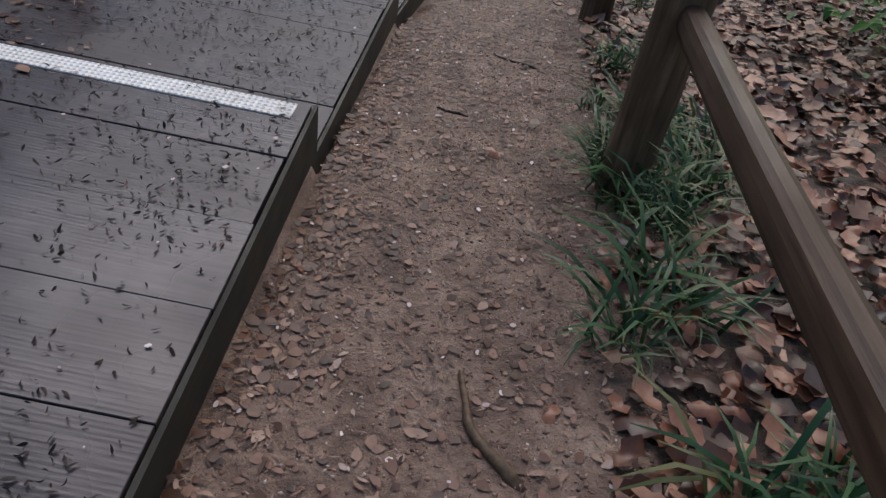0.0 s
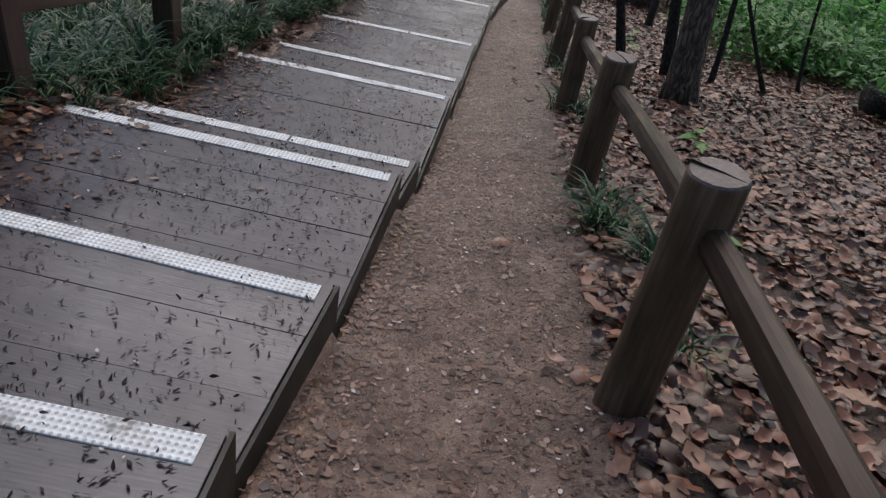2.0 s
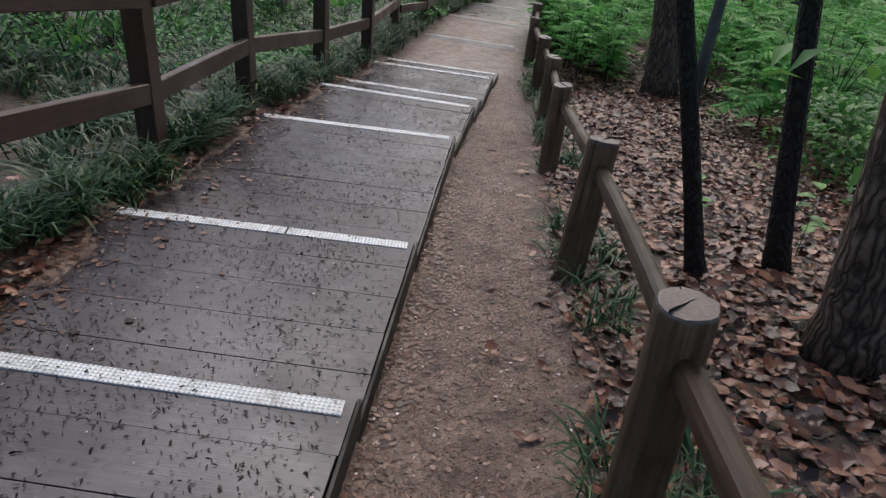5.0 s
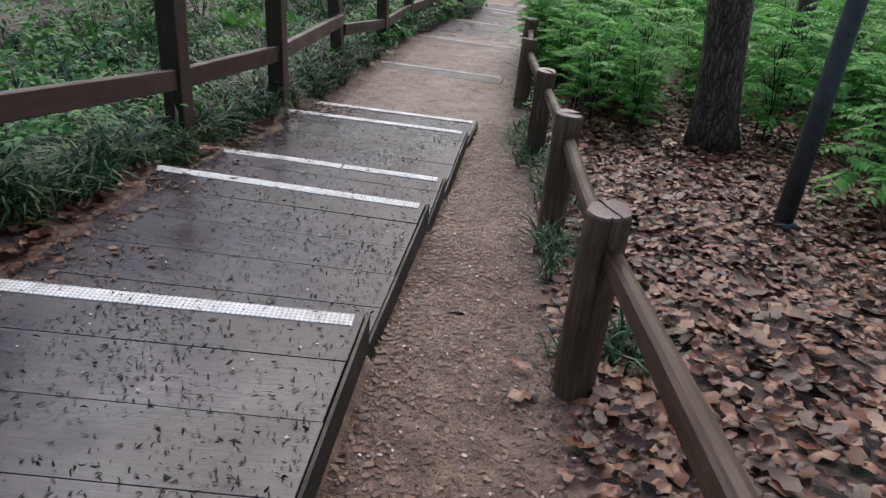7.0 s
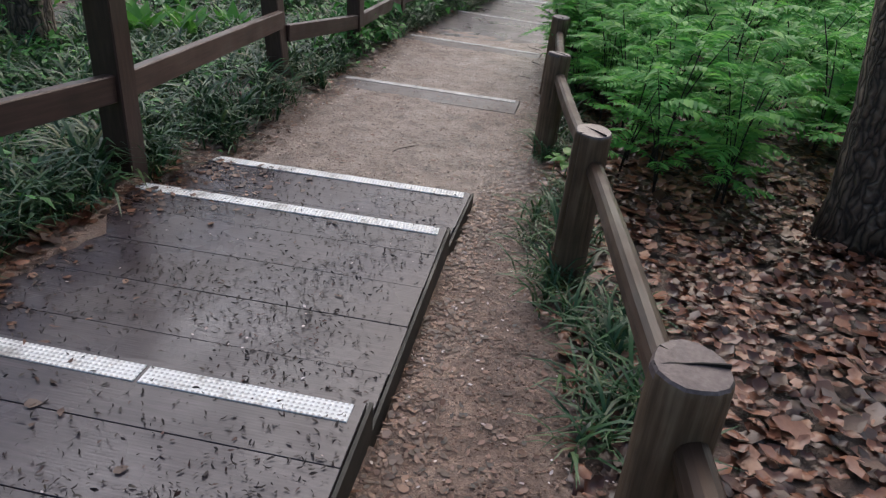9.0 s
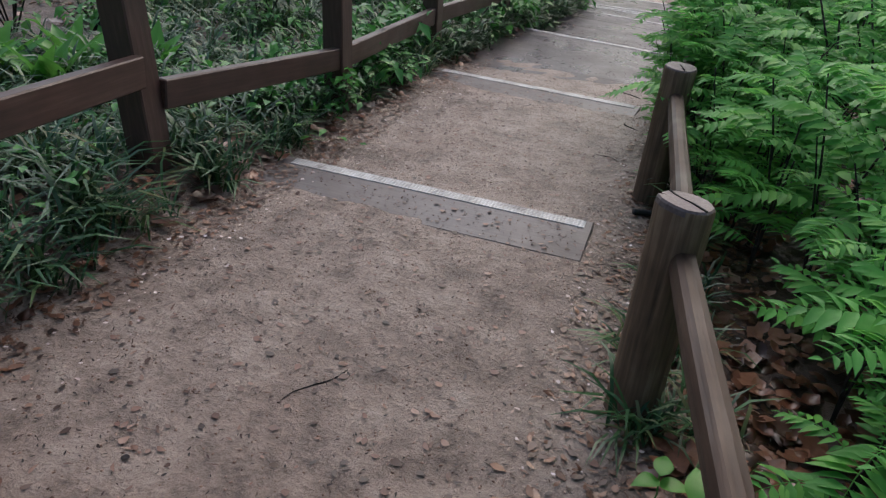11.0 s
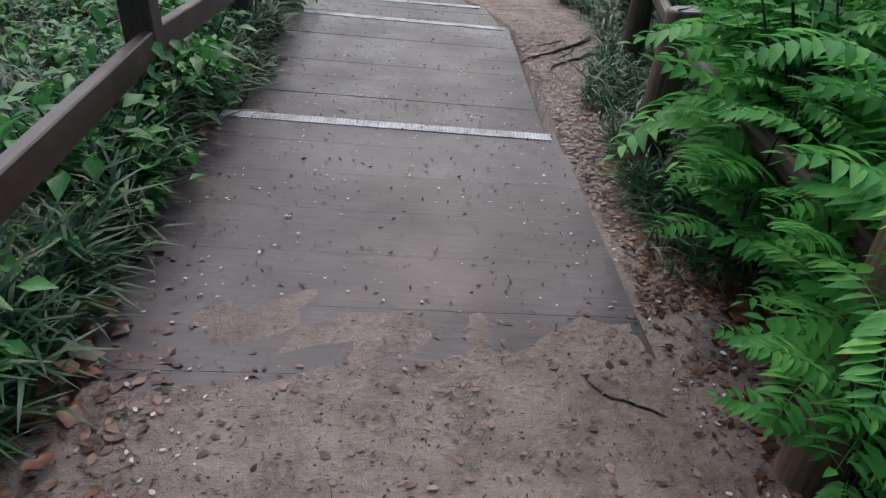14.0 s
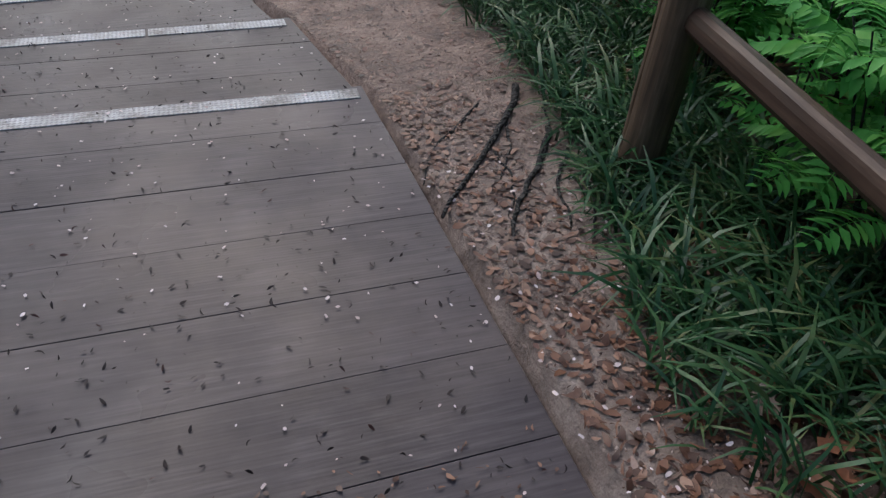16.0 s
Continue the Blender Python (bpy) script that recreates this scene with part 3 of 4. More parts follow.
# ---- low log fence along the earth path ----
def log_post_mesh(seed, height=0.72, radius=0.078, sunk=0.3):
    """A hewn round post with a weathered check running down one side."""
    r = random.Random(seed)
    flat, check = r.uniform(0, 6.28), r.uniform(0, 6.28)
    turns = sorted([2 * math.pi * k / 16 + 0.001 for k in range(16)] + [(check + o) % (2 * math.pi) for o in (-0.045, 0.0, 0.045)])
    sides = len(turns)
    rad = [radius * r.uniform(0.965, 1.035) for _ in range(sides)]
    foot = r.uniform(0.1, 0.4)
    levels = [(-sunk, 1.08), (0.0, 1.05), (0.1, 1.01), (0.2, 1.0), (0.3, 1.01), (0.4, 0.99), (0.5, 0.98), (0.62, 0.99), (height - 0.02, 0.99), (height - 0.006, 0.965), (height, 0.91)]
    vs, fs = [], []
    for z, s in levels:
        for k, t in enumerate(turns):
            hew = 0.93 if math.cos(t - flat) > 0.8 else (0.95 if math.cos(t - flat - 2.4) > 0.86 else 1)
            q = rad[k] * s * hew * (1 + 0.012 * math.sin(z * 21 + k))
            if abs(t - check) < 0.01:
                q -= 0.02 * min(1, max(0, (z - foot) / 0.2))
            vs.append((q * math.cos(t), q * math.sin(t), z + (0.006 * math.cos(t - flat) if z > 0.6 else 0)))
    for i in range(len(levels) - 1):
        fs += [(i * sides + k, i * sides + (k + 1) % sides, (i + 1) * sides + (k + 1) % sides, (i + 1) * sides + k) for k in range(sides)]
    fs.append(tuple(range((len(levels) - 1) * sides, len(levels) * sides)))
    me = link_mesh("post", vs, fs, [M_LOG, M_END], True)
    for f in me.polygons:
        if f.index >= (len(levels) - 3) * sides and f.center.z > height - 0.01:
            f.material_index = 1
            f.use_smooth = False
    return me


def pole_rail_mesh(length, seed, w=0.066, h=0.08):
    """A hewn pole along y, flat-topped with broad worn edges and a little bow."""
    r = random.Random(seed)
    ring = [(-0.5, -0.2), (-0.34, -0.45), (0.0, -0.5), (0.34, -0.45), (0.5, -0.2), (0.5, 0.2), (0.36, 0.42), (0.13, 0.5), (-0.2, 0.49), (-0.4, 0.38), (-0.5, 0.15)]
    k, n = len(ring), 9
    wob = [r.uniform(0.96, 1.04) for _ in ring]
    ph, tw = r.uniform(0, 6), r.uniform(-0.12, 0.12)
    vs, fs = [], []
    for i in range(n):
        t = i / (n - 1)
        g = 1 + 0.035 * math.sin(t * 7 + ph)
        ox, oz = 0.006 * math.sin(t * 3.1 + ph), 0.008 * math.sin(math.pi * t) * math.cos(ph)
        for (a, b), q in zip(ring, wob):
            x, z = a * w * g * q, b * h * g * q
            c = tw * (t - 0.5)
            vs.append((x * math.cos(c) - z * math.sin(c) + ox, length * (t - 0.5), x * math.sin(c) + z * math.cos(c) + oz + h / 2))
    for i in range(n - 1):
        fs += [(i * k + m, i * k + (m + 1) % k, (i + 1) * k + (m + 1) % k, (i + 1) * k + m) for m in range(k)]
    fs += [tuple(range(k))[::-1], tuple(range((n - 1) * k, n * k))]
    return link_mesh("rail", vs, fs, M_RAIL, False)


def split_mesh(seed, radius=0.07):
    r = random.Random(seed)
    w = r.uniform(0.0014, 0.003)
    pts = [(i / 5 * 2 - 1) * radius for i in range(6)]
    vs = []
    for i, x in enumerate(pts):
        o, h = r.uniform(-0.004, 0.004), w * (0.3 + 0.7 * abs(i - 2.5) / 2.5)
        vs += [(x, o - h, 0.0), (x, o + h, 0.0), (x, o + h, -0.03), (x, o - h, -0.03)]
    fs = []
    for i in range(5):
        b = i * 4
        fs += [(b, b + 4, b + 5, b + 1), (b + 1, b + 5, b + 6, b + 2), (b + 3, b + 7, b + 4, b)]
    fs += [(0, 1, 2, 3), (20, 23, 22, 21)]
    return link_mesh("split", vs, fs, M_CRACK)


def log_fence():
    fence = thing("log_fence", FENCE_R[0], "weathered brown log post fence with one pole rail", "fence")
    r = random.Random(4)
    posts, splits = [log_post_mesh(i) for i in range(6)], [split_mesh(i) for i in range(4)]
    tops = []
    for i, (x, y, z) in enumerate(FENCE_R):
        h = 0.0 + r.uniform(-0.015, 0.015)
        m = pose(x, y, z + h, r.uniform(-2, 2), r.uniform(-1, 2), r.uniform(0, 360))
        po = part("post", posts[i % 6], fence, m)
        sp = new("split", splits[i % 4])
        sp.parent = po
        sp.matrix_basis = pose(0, 0, 0.7235, 0, 0, r.uniform(0, 180))
        tagged(sp, "dark drying crack")
        tops.append(m @ Vector((0, 0, 0.72 - 0.155)))
    for a, b in zip(tops, tops[1:]):
        d = b - a
        a2, b2 = a + Vector((0.025, 0, 0)), b + Vector((0.02, 0, 0.0))
        d = b2 - a2
        me = pole_rail_mesh(d.length, len(tops) + int(a.y * 10))
        part("rail", me, fence, Matrix.Translation(a2) @ d.to_track_quat("Y", "Z").to_matrix().to_4x4() @ Matrix.Translation((0, d.length / 2, -0.04)))


log_fence()


# ---- taller square-post fence along the bank ----
def timber_fence():
    fence = thing("timber_fence", FENCE_L[0], "dark brown timber fence with square posts and flat rails", "fence")
    r = random.Random(9)
    post = box_mesh("post", 0.135, 0.135, 1.45, M_PAINT, 0.007)
    feet = []
    for i, (x, y, z) in enumerate(FENCE_L):
        nx, ny, _ = FENCE_L[min(i + 1, len(FENCE_L) - 1)]
        px, py, _ = FENCE_L[max(i - 1, 0)]
        yaw = math.degrees(math.atan2(-(nx - px), ny - py))
        part("post", post, fence, pose(x, y, z - 0.3, r.uniform(-0.8, 0.8), r.uniform(-0.8, 0.8) - (6.0 if 17 < y < 18.5 else 2.2), yaw))
        feet.append(Vector((x, y, z)))
    for a, b in zip(feet, feet[1:]):
        low = 0.43 if a.y < 16 else 0.315
        for h in (low, low + 0.56):
            p, q = a + Vector((0, 0, h)), b + Vector((0, 0, h))
            d = q - p
            p += d.normalized() * 0.055
            L = d.length - 0.11
            me = box_mesh("rail", 0.055, L, 0.13, M_PAINT_RAIL, 0.006)
            part("rail", me, fence, Matrix.Translation(p + Vector((0, 0, -0.055))) @ d.to_track_quat("Y", "Z").to_matrix().to_4x4() @ Matrix.Translation((0, L / 2, 0)))


timber_fence()


# ---- trees ----
def ground_at(x, y):
    return float(ground_z(np.array([x]), np.array([y]))[0])


def leaf_shape(length, width, fold=0.25, droop=0.15, n=4):
    """A pointed leaf along +y, folded along its midrib."""
    vs, fs = [], []
    for i in range(n + 1):
        t = i / n
        w = width * math.sin(math.pi * min(1, t ** 0.75)) * 0.5 + 0.0006
        y, z = length * t, -droop * length * t * t
        vs += [(-w, y, z + w * fold), (0, y, z), (w, y, z + w * fold)]
    for i in range(n):
        b = i * 3
        fs += [(b, b + 1, b + 4, b + 3), (b + 1, b + 2, b + 5, b + 4)]
    return vs, fs


CROWN_LEAVES = [leaf_shape(0.13, 0.065, 0.3, d, 2) for d in (0.1, 0.4)]


def tree(x, y, radius, height, lean=(0, 0), dark=False, seed=0, bend=0.1, label="", crown=700, bole=0.55):
    r = random.Random(seed)
    z = ground_at(x, y) - 0.05
    t = thing("tree", (x, y, z), label or "tall woodland tree with furrowed dark brown bark, on leaf litter", "tree")
    mat = M_BARK_DARK if dark else M_BARK
    n = 14
    ph = r.uniform(0, 6)
    pts, rad = [], []
    for i in range(n):
        s = i / (n - 1)
        s2 = s ** 1.4
        pts.append((lean[0] * height * s2 + bend * math.sin(s * 5 + ph) * s, lean[1] * height * s2 + bend * math.cos(s * 4 + ph) * s, height * s2))
        rad.append(radius * (1 - 0.75 * s2) * (1 + 0.35 * math.exp(-height * s2 * 6)))
    part("trunk", tube("trunk", pts, rad, 20, mat, True, 0.05, seed), t)
    tips = []
    for k in range(7):
        s = r.uniform(bole, 0.98)
        i = int(s * (n - 1))
        b = Vector(pts[i])
        a = r.uniform(0, 6.28)
        L = height * r.uniform(0.16, 0.3)
        q = [tuple(b + Vector((math.cos(a) * L * u, math.sin(a) * L * u, L * (0.5 * u + 0.25 * u * u)))) for u in (0, 0.25, 0.5, 0.75, 1)]
        part("limb", tube("limb", q, [rad[i] * f for f in (0.5, 0.42, 0.32, 0.2, 0.08)], 7, mat, True, 0.05, seed + k), t)
        tips += [Vector(v) for v in q[2:]]
    if crown:
        c = np.array([tips[i % len(tips)] for i in range(crown)])
        c += rng.normal(0, height * 0.07, c.shape) * np.array([1, 1, 0.7])
        me = scatter("crown", CROWN_LEAVES, c, rng.uniform(0, 6.28, crown), rng.uniform(-0.7, 0.5, crown), rng.uniform(-0.5, 0.5, crown), rng.uniform(0.7, 1.5, crown), M_BUSH)
        part("crown", me, t)
    return t


tree(2.33, 9.37, 0.047, 6.0, (-0.33, -0.02), True, 1, 0.06, "thin dark wet sapling trunk beside the log fence", 250)
tree(2.85, 9.54, 0.060, 7.0, (-0.21, 0.02), True, 2, 0.05, "slender dark wet tree trunk on leaf litter", 300)
tree(2.66, 8.55, 0.135, 9.0, (-0.11, 0.02), False, 3, 0.05, "stout tree with furrowed brown bark on leaf litter")
tree(4.08, 15.6, 0.205, 11.0, (-0.13, 0.02), False, 4, 0.05, "large tree with deeply furrowed bark before green undergrowth")
tree(3.83, 9.32, 0.022, 3.4, (-0.55, 0.05), True, 5, 0.12, "thin bent dark sapling in the undergrowth", 160, 0.35)
tree(4.39, 9.8, 0.02, 3.2, (-0.2, 0.02), True, 6, 0.1, "thin leaning dark sapling in the undergrowth", 160, 0.35)
tree(3.2, 9.3, 0.03, 4.5, (-0.05, 0.05), True, 7, 0.14, "thin crooked dark sapling beside a stout tree", 160, 0.45)
tree(-3.3, 14.2, 0.26, 10.0, (0.0, 0.02), False, 8, 0.05, "stout dark tree trunk beyond the timber fence")
tree(-1.4, 17.6, 0.16, 9.0, (0.01, 0.02), False, 9, 0.04, "dark tree trunk among low green plants")
for k, (x, y, rad) in enumerate(((7.5, 14.5, 0.16), (6.4, 19.0, 0.13), (9.0, 11.0, 0.2), (8.6, 21.5, 0.18), (-4.8, 9.5, 0.15), (-5.2, 18.5, 0.18), (-3.4, 23.5, 0.14), (-2.0, 27.5, 0.15),
                                 (6.2, 6.8, 0.17), (3.6, 3.0, 0.12), (4.6, 5.2, 0.13), (3.9, 0.6, 0.14), (9.8, 17.5, 0.15), (3.2, 33.0, 0.18), (7.5, 30.0, 0.2), (-6.5, 13.5, 0.2), (5.2, 2.4, 0.18), (-4.6, 3.4, 0.17), (0.0, 34.0, 0.17))):
    tree(x, y, rad, 9.5 + (k % 4) * 0.7, ((k % 3 - 1) * 0.02, 0.01), k % 2 == 0, 20 + k, 0.06, "dark woodland tree trunk standing in green undergrowth", 500)


# ---- steel pole ----
def steel_pole(x, y):
    z = ground_at(x, y)
    p = thing("steel_pole", (x, y, z), "dark grey painted steel pole standing in leaf litter", "pole")
    part("shaft", tube("shaft", [(0, 0, -0.1), (0, 0, 1.0), (0.01, 0, 2.2), (0.02, 0, 3.6)], [0.062, 0.06, 0.056, 0.05], 20, M_STEEL), p)
    part("collar", tube("collar", [(0, 0, -0.05), (0, 0, 0.035), (0, 0, 0.05)], [0.085, 0.085, 0.066], 20, M_STEEL), p, None, "base collar")


steel_pole(3.72, 13.5)


# ---- plants ----
def strap_blade(length, width, rise, bend):
    n = 3
    vs, x, z, a = [], 0.0, 0.0, rise
    for i in range(n + 1):
        t = i / n
        w = width * (0.75 + 0.5 * t - 1.2 * t ** 4) * 0.5 if i < n else 0.0008
        vs += [(-w, x, z), (w, x, z + 0.0008)]
        x += length / n * math.cos(a)
        z += length / n * math.sin(a)
        a -= bend / n
    return vs, [(2 * i, 2 * i + 1, 2 * i + 3, 2 * i + 2) for i in range(n)]


BLADES = [strap_blade(0.30, 0.0135, 1.35, 1.8), strap_blade(0.26, 0.012, 1.2, 2.1), strap_blade(0.36, 0.0145, 1.25, 1.8), strap_blade(0.22, 0.011, 1.0, 1.4), strap_blade(0.32, 0.013, 0.95, 1.6)]


def turf(name, centres, per, size, label):
    n = len(centres) * per
    c = np.repeat(np.asarray(centres), per, 0)
    xy = c[:, :2] + rng.normal(0, 0.03, (n, 2))
    pos = np.column_stack([xy, ground_z(xy[:, 0], xy[:, 1]) - 0.012])
    s = np.repeat(rng.uniform(0.7, 1.15, len(centres)), per) * rng.uniform(0.65, 1.15, n) * size
    me = scatter(name, BLADES, pos, rng.uniform(0, 6.283, n), rng.uniform(-0.25, 0.2, n), rng.uniform(-0.3, 0.3, n), s, M_BLADE)
    tagged(new(name, me), label, "grass", kind="stuff")


def spots(n, u0, u1, y0, y1, keep=None):
    y = rng.uniform(y0, y1, n)
    u = rng.uniform(u0, u1, n)
    x = edge(y) + u
    m = np.ones(n, bool) if keep is None else keep(x, y, u)
    return np.column_stack([x, y])[m]


bank = spots(3400, -4.9, -1.66, -1.5, 27.5, lambda x, y, u: (value_noise(x * 0.9, y * 0.9, 11) > -0.16) & (u < -1.72 - 0.1 * value_noise(x * 2, y * 2, 12)))
rim = np.vstack([spots(420, -1.82, -1.61, 0, 15.6, lambda x, y, u: value_noise(x * 2.3, y * 2.3, 33) > -0.12), spots(520, -2.0, -1.66, 0, 27), spots(300, -1.78, -1.6, 20.8, 28), spots(260, -1.78, -1.6, 2, 27, lambda x, y, u: value_noise(x * 1.7, y * 1.7, 31) > 0.02)])
tufts = np.vstack([bank, rim])
tufts = tufts[(tufts[:, 1] < 20.6) | (tufts[:, 0] - edge(tufts[:, 1]) < -1.77)]
tufts = np.vstack([tufts, spots(320, -3.6, -2.15, 16.3, 20.0)])
clear = np.min(np.hypot(tufts[:, :1] - np.array([p[0] for p in FENCE_L]) - 0.06, tufts[:, 1:2] - np.array([p[1] for p in FENCE_L]) + 0.1), 1) > 0.17
turf("lily_turf", np.vstack([tufts[clear], spots(260, -2.05, -1.74, 20.5, 28), spots(260, -1.92, -1.76, 21.2, 28)]), 20, 1.05, "dark green strappy lily turf along the bank")


def verge_keep(x, y, u):
    off = fence_off(y)
    near = (u > off - 0.06 - 0.08 * (y > 14)) & (u < off + 0.26) & (value_noise(x * 1.9, y * 1.9, 14) > 0.0)
    late = (y > 21.2) & (u > turf_start(y) + 0.06) & (u < off + 0.6)
    early = (y < 2.6) & (np.abs(u - off - 0.2) < 0.25) & (value_noise(x * 2.1, y * 2.1, 16) > 0.02)
    return near | late | early


verge = np.vstack([spots(1300, 0.3, 1.6, -1, 21, verge_keep), spots(1700, 0.1, 2.4, 21.0, 27.5, verge_keep)])
turf("verge_grass", verge, 22, 0.9, "dark green arching grass tufts along the log fence")


# leaf litter
def oak_leaf(curl, length=0.095, width=0.048):
    ts = (0, 0.24, 0.42, 0.66, 1.0)
    ws = (0.1, 0.85, 0.6, 1.1, 0.08)
    vs, fs = [], []
    for t, w in zip(ts, ws):
        h = width * w * 0.5
        z = curl * length * (t - 0.5) ** 2
        vs += [(-h, length * (t - 0.5), z + curl * h * 0.5), (0, length * (t - 0.5), z), (h, length * (t - 0.5), z + curl * h * 0.6)]
    for i in range(len(ts) - 1):
        b = i * 3
        fs += [(b, b + 1, b + 4, b + 3), (b + 1, b + 2, b + 5, b + 4)]
    return vs, fs


OAK = [oak_leaf(c, l, w) for c, l, w in ((0.5, 0.10, 0.056), (-0.5, 0.09, 0.06), (1.0, 0.085, 0.05), (0.2, 0.12, 0.068), (-0.8, 0.1, 0.055))]


def litter(name, xy, lift, label):
    n = len(xy)
    pos = np.column_stack([xy, ground_z(xy[:, 0], xy[:, 1]) + rng.uniform(0.004, lift, n)])
    me = scatter(name, OAK, pos, rng.uniform(0, 6.28, n), rng.normal(0, 0.2, n), rng.normal(0, 0.2, n), rng.uniform(0.55, 1.15, n), M_LITTER)
    tagged(new(name, me), label, "leaves", kind="stuff")


floor_r = spots(38000, 0.4, 4.9, -1, 16.8, lambda x, y, u: u > fence_off(y) + 0.02 + rng.exponential(0.07, len(u)) - 0.1)
floor_r2 = spots(8000, 0.3, 3.5, 16.8, 27, lambda x, y, u: u > fence_off(y) - 0.1)
floor_far = spots(2600, 4.9, 11, -1, 26)
verge_leaves = spots(700, 0.3, 1.5, 0, 21, lambda x, y, u: np.abs(u - fence_off(y)) < rng.exponential(0.14, len(u)))
litter("leaf_litter", np.vstack([floor_r, floor_r2, floor_far, verge_leaves]), 0.04, "brown and russet fallen oak leaves, wet")
floor_l = np.vstack([spots(5000, -5.5, -1.66, -1, 27, lambda x, y, u: value_noise(x * 0.8, y * 0.8, 15) < 0.28), spots(2200, -1.85, -1.52, 0, 15.7), spots(500, -1.95, -1.6, 15.5, 27), spots(420, -2.0, -1.68, 20.8, 28)])
litter("leaf_litter", floor_l, 0.03, "brown fallen leaves between lily turf tufts")


# pinnate shrubs
def pinnate_leaf(length, pairs, seed):
    r = random.Random(seed)
    vs, fs = [], []

    def add(v, f):
        b = len(vs)
        vs.extend(v)
        fs.extend([tuple(i + b for i in q) for q in f])
    droop = r.uniform(0.25, 0.5)

    def spine(t):
        return Vector((0.02 * math.sin(t * 3), length * t, 0.16 * length * math.sin(t * 2.2) - droop * length * t * t * 0.6))
    rv, rf = tube("rachis", [spine(i / 6) for i in range(7)], [0.0026 * (1 - 0.7 * i / 6) for i in range(7)], 4, None, False, mesh_only=None)
    add(rv, rf)
    for i in range(pairs + 1):
        t = 0.2 + 0.8 * i / pairs
        p = spine(t)
        ll = length * 0.26 * math.sin(0.55 + 2.2 * (i + 0.5) / (pairs + 1)) * r.uniform(0.9, 1.08)
        for side in ((-1, 1) if i < pairs else (0,)):
            lv, lf = leaf_shape(ll, ll * 0.36, 0.3, 0.25, 3)
            m = Matrix.Translation(p) @ pose(0, 0, 0, r.uniform(-16, 4), r.uniform(-12, 12), -side * r.uniform(58, 72))
            add([tuple(m @ Vector(v)) for v in lv], lf)
    return vs, fs


PINNATE = [pinnate_leaf(l, p, s) for l, p, s in ((0.34, 10, 1), (0.42, 12, 2), (0.28, 9, 3), (0.38, 11, 4))]
PINNATE_MESH = [link_mesh("leaf", v, f, M_PINNATE, True) for v, f in PINNATE]


def pinnate_shrub(seed, single):
    """A shrub on a few thin stems; single: each compound leaf is a part of its own."""
    r = random.Random(seed)
    s = thing("pinnate_shrub", (0, 0, 0), "green shrub with feathery pinnate leaves on thin dark stems", "shrub", "pinnate shrubs along the fence")
    places = []
    for k in range(3):
        a, h, out = r.uniform(0, 6.28), r.uniform(0.55, 1.0), r.uniform(0.1, 0.28)
        pts = [(math.cos(a) * out * u * u, math.sin(a) * out * u * u, h * u - 0.05) for u in (0, 0.25, 0.5, 0.75, 1)]
        part("stem", tube("stem", pts, [0.006, 0.0055, 0.005, 0.004, 0.003], 6, M_BARK_DARK, True, 0.1, seed + k), s)
        for j in range(6):
            u = 0.3 + 0.7 * j / 5
            q = Vector((math.cos(a) * out * u * u, math.sin(a) * out * u * u, h * u - 0.05))
            places.append((q, j * 137.5 + r.uniform(-25, 25) + k * 50, r.uniform(-5, 32), r.uniform(0.75, 1.1)))
    if single:
        for i, (q, yaw, up, sc) in enumerate(places):
            m = Matrix.Translation(q) @ pose(0, 0, 0, 0, 0, yaw) @ pose(0, 0, 0, up, 0, 0) @ Matrix.Diagonal((sc, sc, sc, 1))
            part("leaf", PINNATE_MESH[i % 4], s, m)
    else:
        pos = np.array([q for q, *_ in places])
        a = np.radians(np.array([p[1:3] for p in places]))
        me = scatter("foliage", PINNATE_Q, pos, a[:, 0], a[:, 1], np.zeros(len(pos)), np.array([p[3] for p in places]), M_PINNATE)
        part("foliage", me, s)
    return s


PINNATE_Q = [(v, [f for f in fc if len(f) == 4]) for v, fc in PINNATE]
near_kinds, far_kinds = [pinnate_shrub(i, True) for i in range(4)], [pinnate_shrub(10 + i, False) for i in range(5)]


def put_shrub(kinds, x, y, s, first):
    m = pose(x, y, ground_at(x, y), random.uniform(-5, 5), random.uniform(-5, 5), random.uniform(0, 360)) @ Matrix.Scale(s, 4)
    k = len(first)
    if k < len(kinds):
        kinds[k].matrix_basis = m
    else:
        c = copy_thing(kinds[k % len(kinds)], m)
        c.matrix_basis = m
    first.append(1)


used_near, used_far = [], []
for i in range(84):
    y = 15.9 + 10.0 * (i / 84) + random.uniform(-0.1, 0.1)
    x = float(edge(y) + fence_off(y)) + random.uniform(0.1 if 18.2 < y < 21.8 else 0.38, 0.9 if 18.2 < y < 21.8 else 1.25)
    put_shrub(near_kinds, x, y, random.uniform(0.75, 1.1), used_near)
for i in range(13):
    y = random.uniform(19.0, 21.5)
    put_shrub(near_kinds, float(edge(y) + fence_off(y)) + random.uniform(0.12, 0.5), y, random.uniform(1.0, 1.3), used_near)
for i in range(9):
    y = 19.3 + 0.22 * i
    put_shrub(near_kinds, float(edge(y) + fence_off(y)) + random.uniform(-0.06, 0.2), y, random.uniform(0.7, 0.95), used_near)
shrubs = 0
while shrubs < 205:
    y, u = random.uniform(12.0, 29), random.uniform(0.9, 7.5)
    x = float(edge(y)) + u
    off = float(fence_off(y))
    if u < off + 0.8 or (y < 16.6 and u < 3.4 - (y - 12) * 0.25) or math.hypot(x - 4.12, y - 15.6) < 0.5:
        continue
    put_shrub(far_kinds, x, y, random.uniform(0.95, 1.5), used_far)
    shrubs += 1


